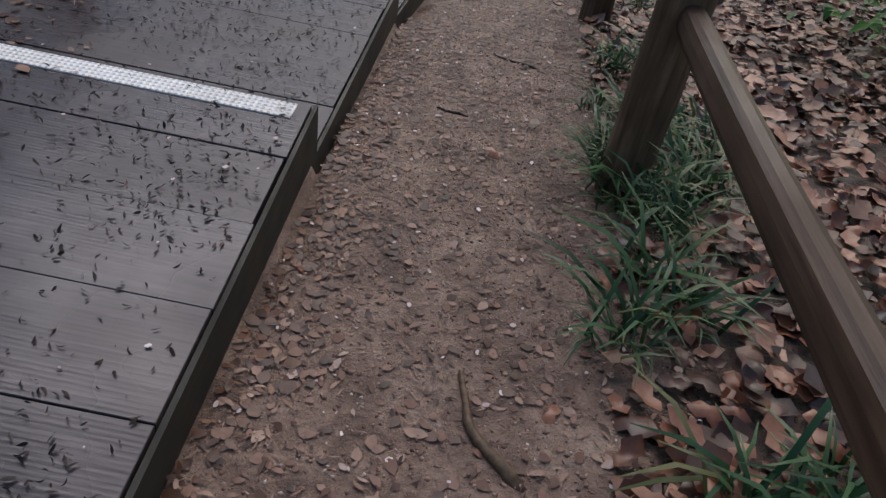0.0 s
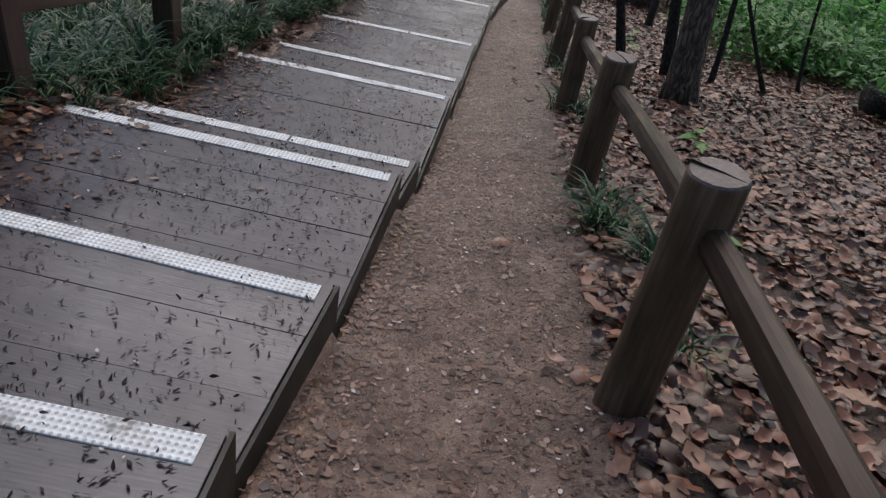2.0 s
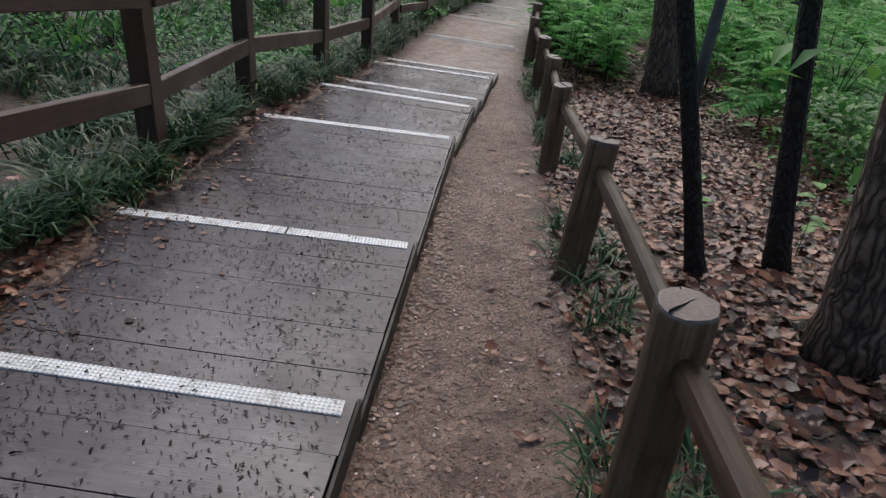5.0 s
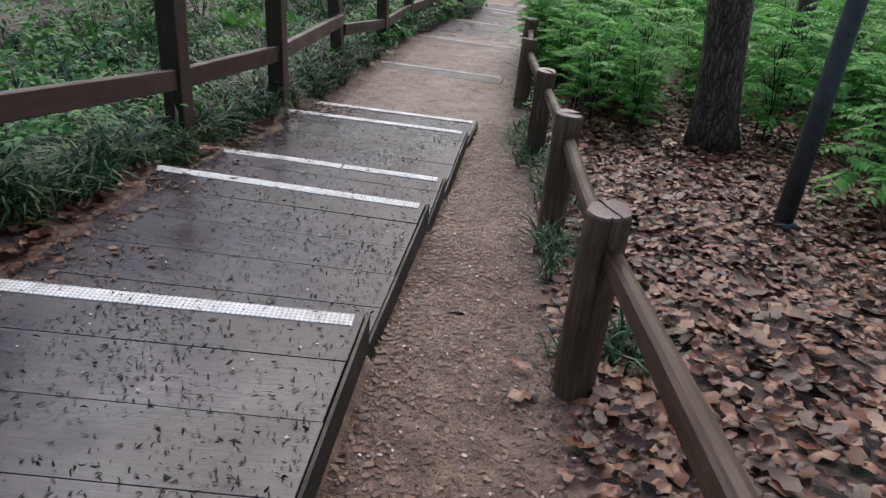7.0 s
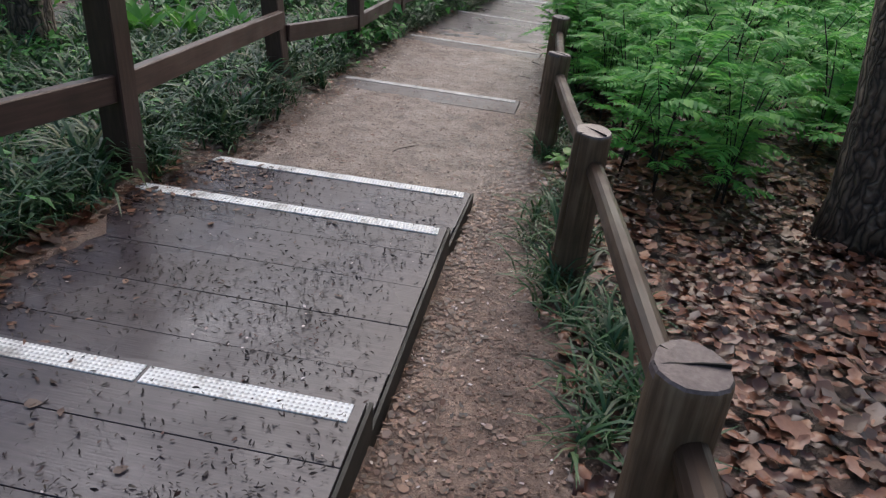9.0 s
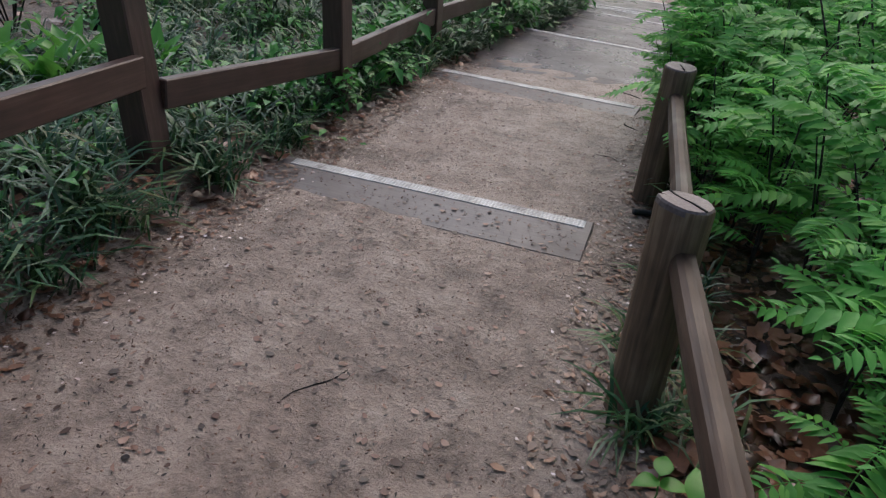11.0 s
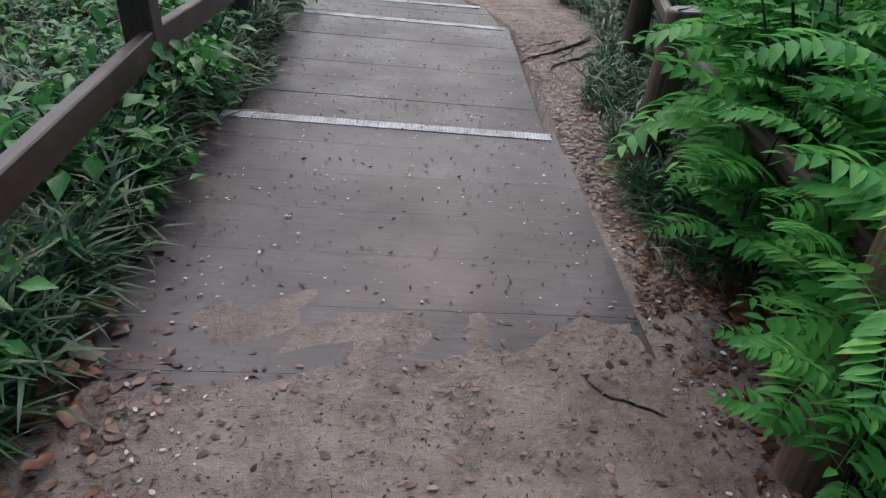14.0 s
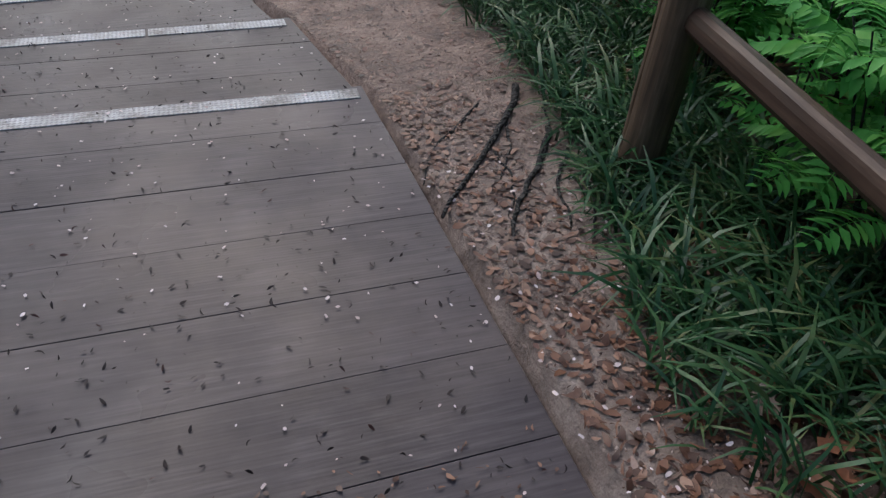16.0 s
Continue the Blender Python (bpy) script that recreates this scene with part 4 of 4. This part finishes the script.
# broad-leaved undergrowth
BUSH_LEAVES = [leaf_shape(0.075, 0.042, 0.3, 0.3, 2), leaf_shape(0.06, 0.035, 0.2, 0.1, 2), leaf_shape(0.09, 0.045, 0.3, 0.5, 2)]


def bush(seed, mat=None, h=0.7, spread=0.4, leaves=260, name="undergrowth_bush", label="low green broad-leaved bush on thin stems", lf=1.0):
    r = random.Random(seed)
    b = thing(name, (0, 0, 0), label, "bush", "woodland undergrowth")
    pts_all = []
    for k in range(6):
        a, hh, out = r.uniform(0, 6.28), h * r.uniform(0.6, 1.1), spread * r.uniform(0.4, 1.1)
        pts = [(math.cos(a) * out * u, math.sin(a) * out * u, hh * (u ** 0.8) - 0.04) for u in (0, 0.3, 0.6, 1)]
        part("stem", tube("stem", pts, [0.006, 0.005, 0.004, 0.002], 5, M_BARK_DARK, True, 0.1, seed + k), b)
        pts_all += [(np.array(pts[1]) * (1 - w) + np.array(pts[3]) * w) for w in np.linspace(0, 1, 12)]
    c = np.array(pts_all)[rng.integers(0, len(pts_all), leaves)] + rng.normal(0, 0.085 * h / 0.7, (leaves, 3))
    c[:, 2] = np.maximum(c[:, 2], 0.03)
    me = scatter("foliage", BUSH_LEAVES, c, rng.uniform(0, 6.28, leaves), rng.uniform(-0.6, 0.3, leaves), rng.uniform(-0.4, 0.4, leaves), rng.uniform(0.6, 1.3, leaves) * lf, mat or M_BUSH)
    part("foliage", me, b)
    return b


bushes = [bush(i) for i in range(5)]
used_bush, count = [], 0
while count < 190:
    y = random.uniform(-2, 31)
    if random.random() < 0.5:
        u = random.uniform(3.6, 12)
        if y < 9 and u < 4.5:
            continue
    else:
        u = -random.uniform(3.3, 10)
    x = float(edge(y)) + u
    put_shrub(bushes, x, y, random.uniform(0.7, 1.5), used_bush)
    count += 1

# the rest of the undergrowth, too dense to count
def mass(name, n, templates, u0, u1, y0, y1, h0, h1, size, mat, label, keep=None):
    clumps = spots(n // 40, u0, u1, y0, y1, keep)
    c = clumps[rng.integers(0, len(clumps), n)] + rng.normal(0, 0.22, (n, 2))
    z = ground_z(c[:, 0], c[:, 1]) + h0 + (h1 - h0) * rng.beta(1.6, 1.5, n) * (0.6 + 0.8 * (value_noise(c[:, 0] * 0.7, c[:, 1] * 0.7, 41) + 0.5))
    me = scatter(name, templates, np.column_stack([c, z]), rng.uniform(0, 6.28, n), rng.normal(0.12, 0.3, n), rng.normal(0, 0.22, n), rng.uniform(*size, n), mat)
    tagged(new(name, me), label, "undergrowth", kind="stuff")


def shrub_zone(x, y, u):
    return (u > fence_off(y) + 0.5) & ((y > 16.4) | (u > 3.2 - (y - 12) * 0.25)) & (np.hypot(x - 4.08, y - 15.6) > 0.5)


mass("pinnate_undergrowth", 1900, PINNATE_Q, 0.8, 8.5, 12.5, 30, 0.15, 0.85, (1.0, 1.6), M_PINNATE, "feathery green pinnate leaves filling the woodland floor", shrub_zone)
mass("leafy_undergrowth", 26000, BUSH_LEAVES, 3.9, 13, 5, 31, 0.05, 0.9, (0.9, 1.8), M_BUSH, "dense green broad-leaved undergrowth")
mass("leafy_undergrowth", 12000, BUSH_LEAVES, 3.2, 7, 10, 15, 0.05, 0.8, (0.9, 1.6), M_BUSH, "bright green undergrowth beyond dark saplings", lambda x, y, u: (u > 3.0) & (value_noise(x * 0.6, y * 0.6, 47) > -0.1))
mass("leafy_undergrowth", 9000, BUSH_LEAVES, 2.3, 6, -2, 7.5, 0.05, 0.7, (0.9, 1.5), M_BUSH, "green undergrowth beyond the leaf litter", lambda x, y, u: value_noise(x * 0.5, y * 0.5, 44) > 0.05)
mass("leafy_undergrowth", 24000, BUSH_LEAVES, -12, -3.6, -2, 31, 0.05, 0.7, (0.9, 1.7), M_BUSH, "dense green undergrowth beyond the timber fence", lambda x, y, u: value_noise(x * 0.5, y * 0.5, 45) > -0.2)
mass("low_herbs", 7000, BUSH_LEAVES, -4.2, -1.9, 13, 28, 0.02, 0.22, (0.7, 1.2), M_FORB, "low bright green herbs among lily turf", lambda x, y, u: value_noise(x * 0.9, y * 0.9, 46) > 0.0)

# unseen ring of outsized leaves, added to keep low sky out of board reflections
def woodland_sky_screen(n=16000):
    a = rng.uniform(0, 6.283, n)
    d = rng.uniform(20, 46, n)
    x, y = 2 + np.cos(a) * d, 13 + np.sin(a) * (d + 6)
    z = ground_z(x, y) + 8 * rng.beta(1.0, 1.7, n)
    me = scatter("woodland_sky_screen", BUSH_LEAVES, np.column_stack([x, y, z]), rng.uniform(0, 6.28, n), rng.normal(0, 0.5, n), rng.normal(0, 0.5, n), rng.uniform(7, 16, n), M_BUSH)
    tagged(new("woodland_sky_screen", me), "unseen ring of green woodland leaves added to block the low sky", "woods", kind="stuff")


woodland_sky_screen()

# low forbs along the bank beyond the timber fence and at its foot
forbs = [bush(50 + i, M_FORB, 0.24, 0.2, 80, "broadleaf_forb", "low bright green broad-leaved herb beside the timber fence", 1.0) for i in range(4)]
used_forb = []
for i in range(130):
    y = random.uniform(13, 27)
    u = -random.uniform(2.0, 4.4) if i % 3 else -random.uniform(1.75, 2.15)
    if i % 3 == 0:
        y = random.uniform(19, 27)
    put_shrub(forbs, float(edge(y)) + u, y, random.uniform(0.7, 1.3), used_forb)


for i in range(64):
    y = random.uniform(18.6, 24.5)
    put_shrub(forbs, float(edge(y)) - random.uniform(1.9, 2.3), y, random.uniform(1.05, 1.6), used_forb)


# single seedlings and the hosta-like clump
def seedling(x, y, n, size, height, label):
    z = ground_at(x, y)
    s = thing("seedling", (x, y, z), label, "plant")
    r = random.Random(int(x * 100))
    part("stem", tube("stem", [(0, 0, -0.02), (0.005, 0, height * 0.5), (0, 0.01, height)], [0.003, 0.0025, 0.002], 5, M_FORB), s)
    v, f = leaf_shape(size, size * 0.62, 0.2, 0.35, 6)
    me = link_mesh("leaf", v, f, M_BRIGHT, True)
    for i in range(n):
        part("leaf", me, s, s.matrix_basis @ Matrix.Translation((0, 0, height * (1 - 0.12 * i))) @ pose(0, 0, 0, 0, 0, i * 360 / n + r.uniform(-25, 25)) @ pose(0, 0, 0, r.uniform(5, 28), 0, 0))


seedling(2.05, 6.45, 4, 0.13, 0.24, "bright green broad-leaved seedling in brown leaf litter")
seedling(2.50, 16.2, 4, 0.11, 0.18, "bright green seedling at the foot of the log fence")
seedling(1.62, 4.9, 3, 0.09, 0.2, "small bright green seedling behind the log fence")
seedling(2.62, 10.3, 6, 0.12, 0.3, "bright green leafy seedling between dark saplings")
seedling(3.05, 9.75, 6, 0.12, 0.45, "bright green leafy seedling beside a dark trunk")
seedling(2.45, 16.35, 3, 0.08, 0.12, "small green seedling beside a fence post")


def hosta(x, y, n, size):
    z = ground_at(x, y)
    h = thing("broad_leaf_clump", (x, y, z), "clump of upright bright yellow-green broad leaves", "plant")
    v, f = leaf_shape(size, size * 0.36, 0.35, 0.25, 6)
    me = link_mesh("leaf", v, f, M_BRIGHT, True)
    r = random.Random(int(y * 10))
    for i in range(n):
        part("leaf", me, h, h.matrix_basis @ pose(r.uniform(-0.05, 0.05), r.uniform(-0.05, 0.05), 0, 0, 0, i * 360 / n + r.uniform(-20, 20)) @ pose(0, 0, 0, r.uniform(40, 75), 0, 0))


for x, y in ((-0.62, 18.95), (-0.57, 18.6), (-0.8, 19.2), (-1.0, 18.75), (-0.35, 19.3), (-0.9, 18.4)):
    hosta(x, y, 9, 0.38)


# ---- fallen trunk in the undergrowth ----
def fallen_trunk(a, b, radius):
    pts = []
    for i in range(9):
        t = i / 8
        x, y = a[0] + (b[0] - a[0]) * t, a[1] + (b[1] - a[1]) * t + 0.05 * math.sin(t * 5)
        pts.append(Vector((x, y, ground_at(x, y) + radius * (0.75 + 0.8 * t))))
    o = pts[0].copy()
    t = thing("fallen_trunk", o, "dark wet fallen tree trunk lying in the undergrowth", "log")
    part("bole", tube("bole", [p - o for p in pts], [radius * (0.8 + 0.25 * i / 8) for i in range(9)], 16, M_BARK_DARK, True, 0.08, 5), t)
    k = pts[5] - o
    part("branch_stub", tube("branch_stub", [k, k + Vector((-0.12, 0.05, 0.2)), k + Vector((-0.2, 0.06, 0.42))], [0.04, 0.03, 0.02], 8, M_BARK_DARK, True, 0.08, 6), t)


fallen_trunk((4.75, 9.2), (6.5, 8.85), 0.19)

# ---- roots and twigs ----
def winding(name, a, b, radius, seed, label, category, lift=0.0, mat=None, bow=0.0):
    r = random.Random(seed)
    n = 15 if bow else 9
    pts = []
    for i in range(n):
        t = i / (n - 1)
        w = bow * (math.sin(t * 5.5 + seed) + 0.5 * math.sin(t * 11 + 2 * seed))
        x = a[0] + (b[0] - a[0]) * t + 0.03 * math.sin(t * 4 + seed) + w * 0.6 + r.uniform(-0.005, 0.005)
        y = a[1] + (b[1] - a[1]) * t - w + r.uniform(-0.005, 0.005)
        pts.append((x, y, ground_at(x, y) + lift + radius * (0.6 if 0 < i < n - 1 else -0.6)))
    o = Vector(pts[0])
    me = tube(name, [tuple(Vector(p) - o) for p in pts], [radius * (1 - 0.6 * i / (n - 1)) for i in range(n)], 8, mat or M_BARK_DARK, True, 0.15, seed)
    ob = new(name, me)
    ob.location = o
    tagged(ob, label, category, name + "s on the path")


for k, (a, b, rad) in enumerate((((4.78, 24.3), (3.98, 23.72), 0.016), ((4.62, 23.98), (4.06, 23.5), 0.015), ((4.5, 24.25), (4.02, 23.93), 0.006), ((4.6, 23.82), (4.2, 23.45), 0.008),
                                 ((4.72, 24.2), (4.2, 23.78), 0.007), ((4.4, 23.95), (4.1, 23.6), 0.005), ((4.75, 24.1), (4.35, 23.72), 0.005), ((4.45, 23.62), (4.22, 23.3), 0.005))):
    winding("tree_root", a, b, rad, k, "bare dark tree root crossing the earth path", "root", bow=0.009)
winding("bark_strip", (0.45, 0.95), (0.31, 1.27), 0.014, 3, "brown strip of fallen bark on the earth path", "bark", -0.004, M_LOG)
for k, (a, b, rad) in enumerate((((0.62, 3.05), (0.45, 3.25), 0.006), ((0.35, 2.55), (0.2, 2.6), 0.006), ((1.55, 11.95), (1.42, 11.95), 0.008), ((2.1, 19.9), (2.02, 19.82), 0.0025),
                                 ((2.6, 19.0), (2.5, 19.08), 0.003), ((1.55, 16.75), (1.44, 16.55), 0.003), ((2.9, 20.6), (2.8, 20.8), 0.004), ((2.78, 19.6), (2.7, 19.75), 0.004), ((2.2, 8.2), (2.6, 8.0), 0.014), ((2.0, 7.2), (2.35, 7.1), 0.01))):
    winding("twig", a, b, rad, 40 + k, "short dark fallen twig", "twig")


def black_tube(a, b):
    """A short ribbed black tube with a pale stick at one end."""
    p, q = Vector((*a, ground_at(*a) + 0.016)), Vector((*b, ground_at(*b) + 0.016))
    t = thing("black_tube", p, "short black ribbed plastic tube lying in leaf litter", "tube")
    d = q - p
    n = 13
    part("barrel", tube("barrel", [d * (i / (n - 1)) for i in range(n)], [0.017 if i % 2 else 0.0145 for i in range(n)], 12, M_RUBBER), t)
    part("stick", tube("stick", [d, d * 1.25, d * 1.45], [0.006, 0.005, 0.004], 6, M_END), t, None, "pale wooden stick")


black_tube((2.63, 18.34), (2.74, 18.365))


# ---- small litter on boards and path ----
def sliver(w, bend, lift):
    ts = (-0.5, -0.2, 0.15, 0.5)
    ws = (0.2, 1.0, 0.8, 0.15)
    vs = []
    for t, k in zip(ts, ws):
        c = bend * (0.25 - t * t)
        vs += [(t, c - w * k / 2, lift * (t + 0.5) * 0.3), (t, c + w * k / 2, lift * (0.5 - t) * 0.4)]
    return vs, [(2 * i, 2 * i + 2, 2 * i + 3, 2 * i + 1) for i in range(3)]


FLECK = [sliver(0.3, 0.3, 0.1), sliver(0.24, -0.5, 0.15), sliver(0.42, 0.1, 0.1), sliver(0.2, 0.9, 0.05), sliver(0.34, -0.2, 0.2)]
FLAKE = [sliver(0.75, 0.2, 0.15), sliver(0.5, -0.3, 0.2), sliver(0.3, 0.4, 0.1), sliver(0.12, -0.2, 0.05)]
PETAL = [([(-0.5, -0.1, 0.0), (-0.1, -0.36, 0.1), (0.4, -0.25, 0.05), (0.55, 0.1, 0.16), (0.1, 0.34, 0.06), (-0.35, 0.24, 0.12)], [(0, 1, 2, 3), (0, 3, 4, 5)]),
         ([(-0.35, -0.2, 0.05), (0.0, -0.3, 0.0), (0.45, -0.16, 0.08), (0.5, 0.14, 0.0), (0.05, 0.2, 0.1), (-0.4, 0.12, 0.0)], [(0, 1, 2, 3), (0, 3, 4, 5)])]


def on_boards(n, y0, y1, u0=-1.56, u1=-0.02, along=False):
    y = rng.uniform(y0, y1, n)
    u = rng.uniform(u0, u1, n)
    skew = np.interp(y, EDGE_Y, [p[3] for p in NOSE])
    x = edge(y) + u * np.cos(skew)
    yy = y - u * np.sin(skew)
    zs = np.array([p[2] for p in NOSE])[np.clip(np.searchsorted(np.array(EDGE_Y) + 0.012, y), 0, len(NOSE) - 1)]
    return np.column_stack([x, yy, zs + 0.005] + ([y] if along else []))


def fine_litter(name, shapes, pos, size, mat, label, tilt=0.12):
    n = len(pos)
    me = scatter(name, shapes, pos, rng.uniform(0, 6.28, n), rng.normal(0, tilt, n), rng.normal(0, tilt, n), rng.uniform(*size, n), mat)
    tagged(new(name, me), label, "debris", kind="stuff")


dense = on_boards(60000, 0.2, 15.75, along=True)
dense = dense[value_noise(dense[:, 0] * 2.5, dense[:, 1] * 2.5, 21) > rng.uniform(-0.55, 0.4, len(dense))]
nosing_y = np.array(EDGE_Y)
strip_gap = nosing_y[np.clip(np.searchsorted(nosing_y, dense[:, 3]), 0, len(nosing_y) - 1)] - dense[:, 3]
dense = dense[(rng.uniform(0, 1, len(dense)) < np.interp(dense[:, 1], (0, 2, 4, 7), (0.9, 0.75, 0.6, 1.0))) & ((strip_gap > 0.085) | (rng.uniform(0, 1, len(dense)) < 0.25))][:, :3]
fine_litter("bud_scales", FLECK, np.vstack([dense, on_boards(2400, 21.0, 27)]), (0.006, 0.024), M_DEBRIS, "dark fallen bud scales strewn on the boards", 0.38)
fine_litter("petals", PETAL, np.vstack([on_boards(420, 0.2, 15.7), on_boards(560, 21.0, 27)]), (0.005, 0.017), M_PETAL, "pale fallen petals on the boards")


rim_boards = on_boards(42000, 0.2, 15.75, -1.6, -0.3)
rim_boards = rim_boards[rng.uniform(0, 1, len(rim_boards)) < np.exp((-1.57 - (rim_boards[:, 0] - edge(rim_boards[:, 1]))) / (0.16 + 0.22 * value_noise(rim_boards[:, 0] * 1.5, rim_boards[:, 1] * 1.5, 53)))]
rim_boards[:, 2] = np.maximum(rim_boards[:, 2], ground_z(rim_boards[:, 0], rim_boards[:, 1]) + 0.004)
fine_litter("leaf_fragments", FLAKE, rim_boards, (0.012, 0.05), M_RIM, "brown leaf fragments gathered along the edge of the boards")
fine_litter("bud_scales", FLAKE, np.vstack([on_boards(420, 22.35, 23.0), on_boards(500, 20.9, 27, -1.68, -1.4)]), (0.007, 0.026), M_RIM, "red-brown chaff below the grip strip of the landing")


def on_earth(n, u0, u1, y0, y1, lift=0.004, keep=None):
    xy = spots(n, u0, u1, y0, y1, keep)
    z = ground_z(xy[:, 0], xy[:, 1])
    for px, py, pz, a in EARTH_STEPS:
        lx = (xy[:, 0] - px) * math.cos(a) - (xy[:, 1] - py) * math.sin(a)
        ly = (xy[:, 0] - px) * math.sin(a) + (xy[:, 1] - py) * math.cos(a)
        z = np.where((lx > -1.56) & (lx < 0.03) & (ly > -0.4) & (ly < -0.09), np.maximum(z, pz), z)
    return np.column_stack([xy, z + lift])


rim_way = np.vstack([on_earth(11000, 0.02, 0.75, 15.5, 22.5, 0.006, lambda x, y, u: rng.uniform(0, 1, len(u)) < 0.15 + u / 0.6), on_earth(4200, -2.0, -1.4, 15.7, 21.3, 0.006), on_earth(2600, 0.03, 0.4, 21, 24.5, 0.006)])
fine_litter("bark_flakes", [sliver(0.55, 0.2, 0.15), sliver(0.4, -0.3, 0.2), sliver(0.16, 0.4, 0.1)], rim_way, (0.013, 0.046), M_RIM, "red-brown leaf fragments along the edges of the earth path")
side = lambda x, y, u: (u > 0.03) & (u < fence_off(y) + 0.2)
earth_way = on_earth(26000, 0.03, 1.3, 0, 16, 0.005, side)
mid_way = on_earth(9500, -1.65, 0.6, 15.9, 21.2, 0.005)
late_way = on_earth(4200, 0.03, 1.2, 21, 27, 0.005, side)
fine_litter("bark_flakes", FLAKE, np.vstack([earth_way, mid_way[:3500], late_way]), (0.008, 0.034), M_CHIP, "red-brown leaf and bark fragments on the earth path")
fine_litter("dark_fragments", FLECK, np.vstack([on_earth(5200, 0.03, 1.2, 0, 16, 0.005, side), mid_way[5500:]]), (0.005, 0.02), M_DEBRIS, "dark fragments on the earth path")
fine_litter("petals", PETAL, np.vstack([on_earth(1200, 0.03, 1.2, 0, 16, 0.006, side), on_earth(700, 0.0, 0.7, 15.9, 24, 0.006), on_earth(600, -1.8, -1.2, 15.9, 27, 0.006)]), (0.007, 0.02), M_PETAL, "pale fallen petals on the earth path")


# grit and small stones worked into the path
def pebble(a, b, c):
    vs = [(-0.5 * a, 0.06, 0.0), (0.1, 0.5 * b, 0.04), (0.5 * a, -0.05, 0.0), (-0.08, -0.5 * b, -0.03), (0.05, 0.02, 0.5 * c), (0.0, 0.0, -0.5 * c)]
    return vs, [(0, 3, 4), (3, 2, 4), (2, 1, 4), (1, 0, 4), (3, 0, 5), (2, 3, 5), (1, 2, 5), (0, 1, 5)]


GRIT = [pebble(1.0, 0.8, 0.6), pebble(1.2, 0.7, 0.5), pebble(0.9, 1.0, 0.7)]
grit_way = np.vstack([on_earth(34000, 0.02, 1.2, 0, 16, 0.0, side), on_earth(5000, -1.7, 0.6, 15.9, 21, 0.0), on_earth(3500, 0.03, 1.0, 21, 27, 0.0, side)])
fine_litter("path_grit", GRIT, grit_way, (0.004, 0.015), M_GRIT, "red-brown and pale grit in the earth path", 0.3)
edge_way = on_earth(4200, 0.03, 0.2, 0, 16, 0.006)
fine_litter("leaf_fragments", FLAKE, edge_way, (0.012, 0.04), M_RIM, "damp leaf fragments along the foot of the stairs")
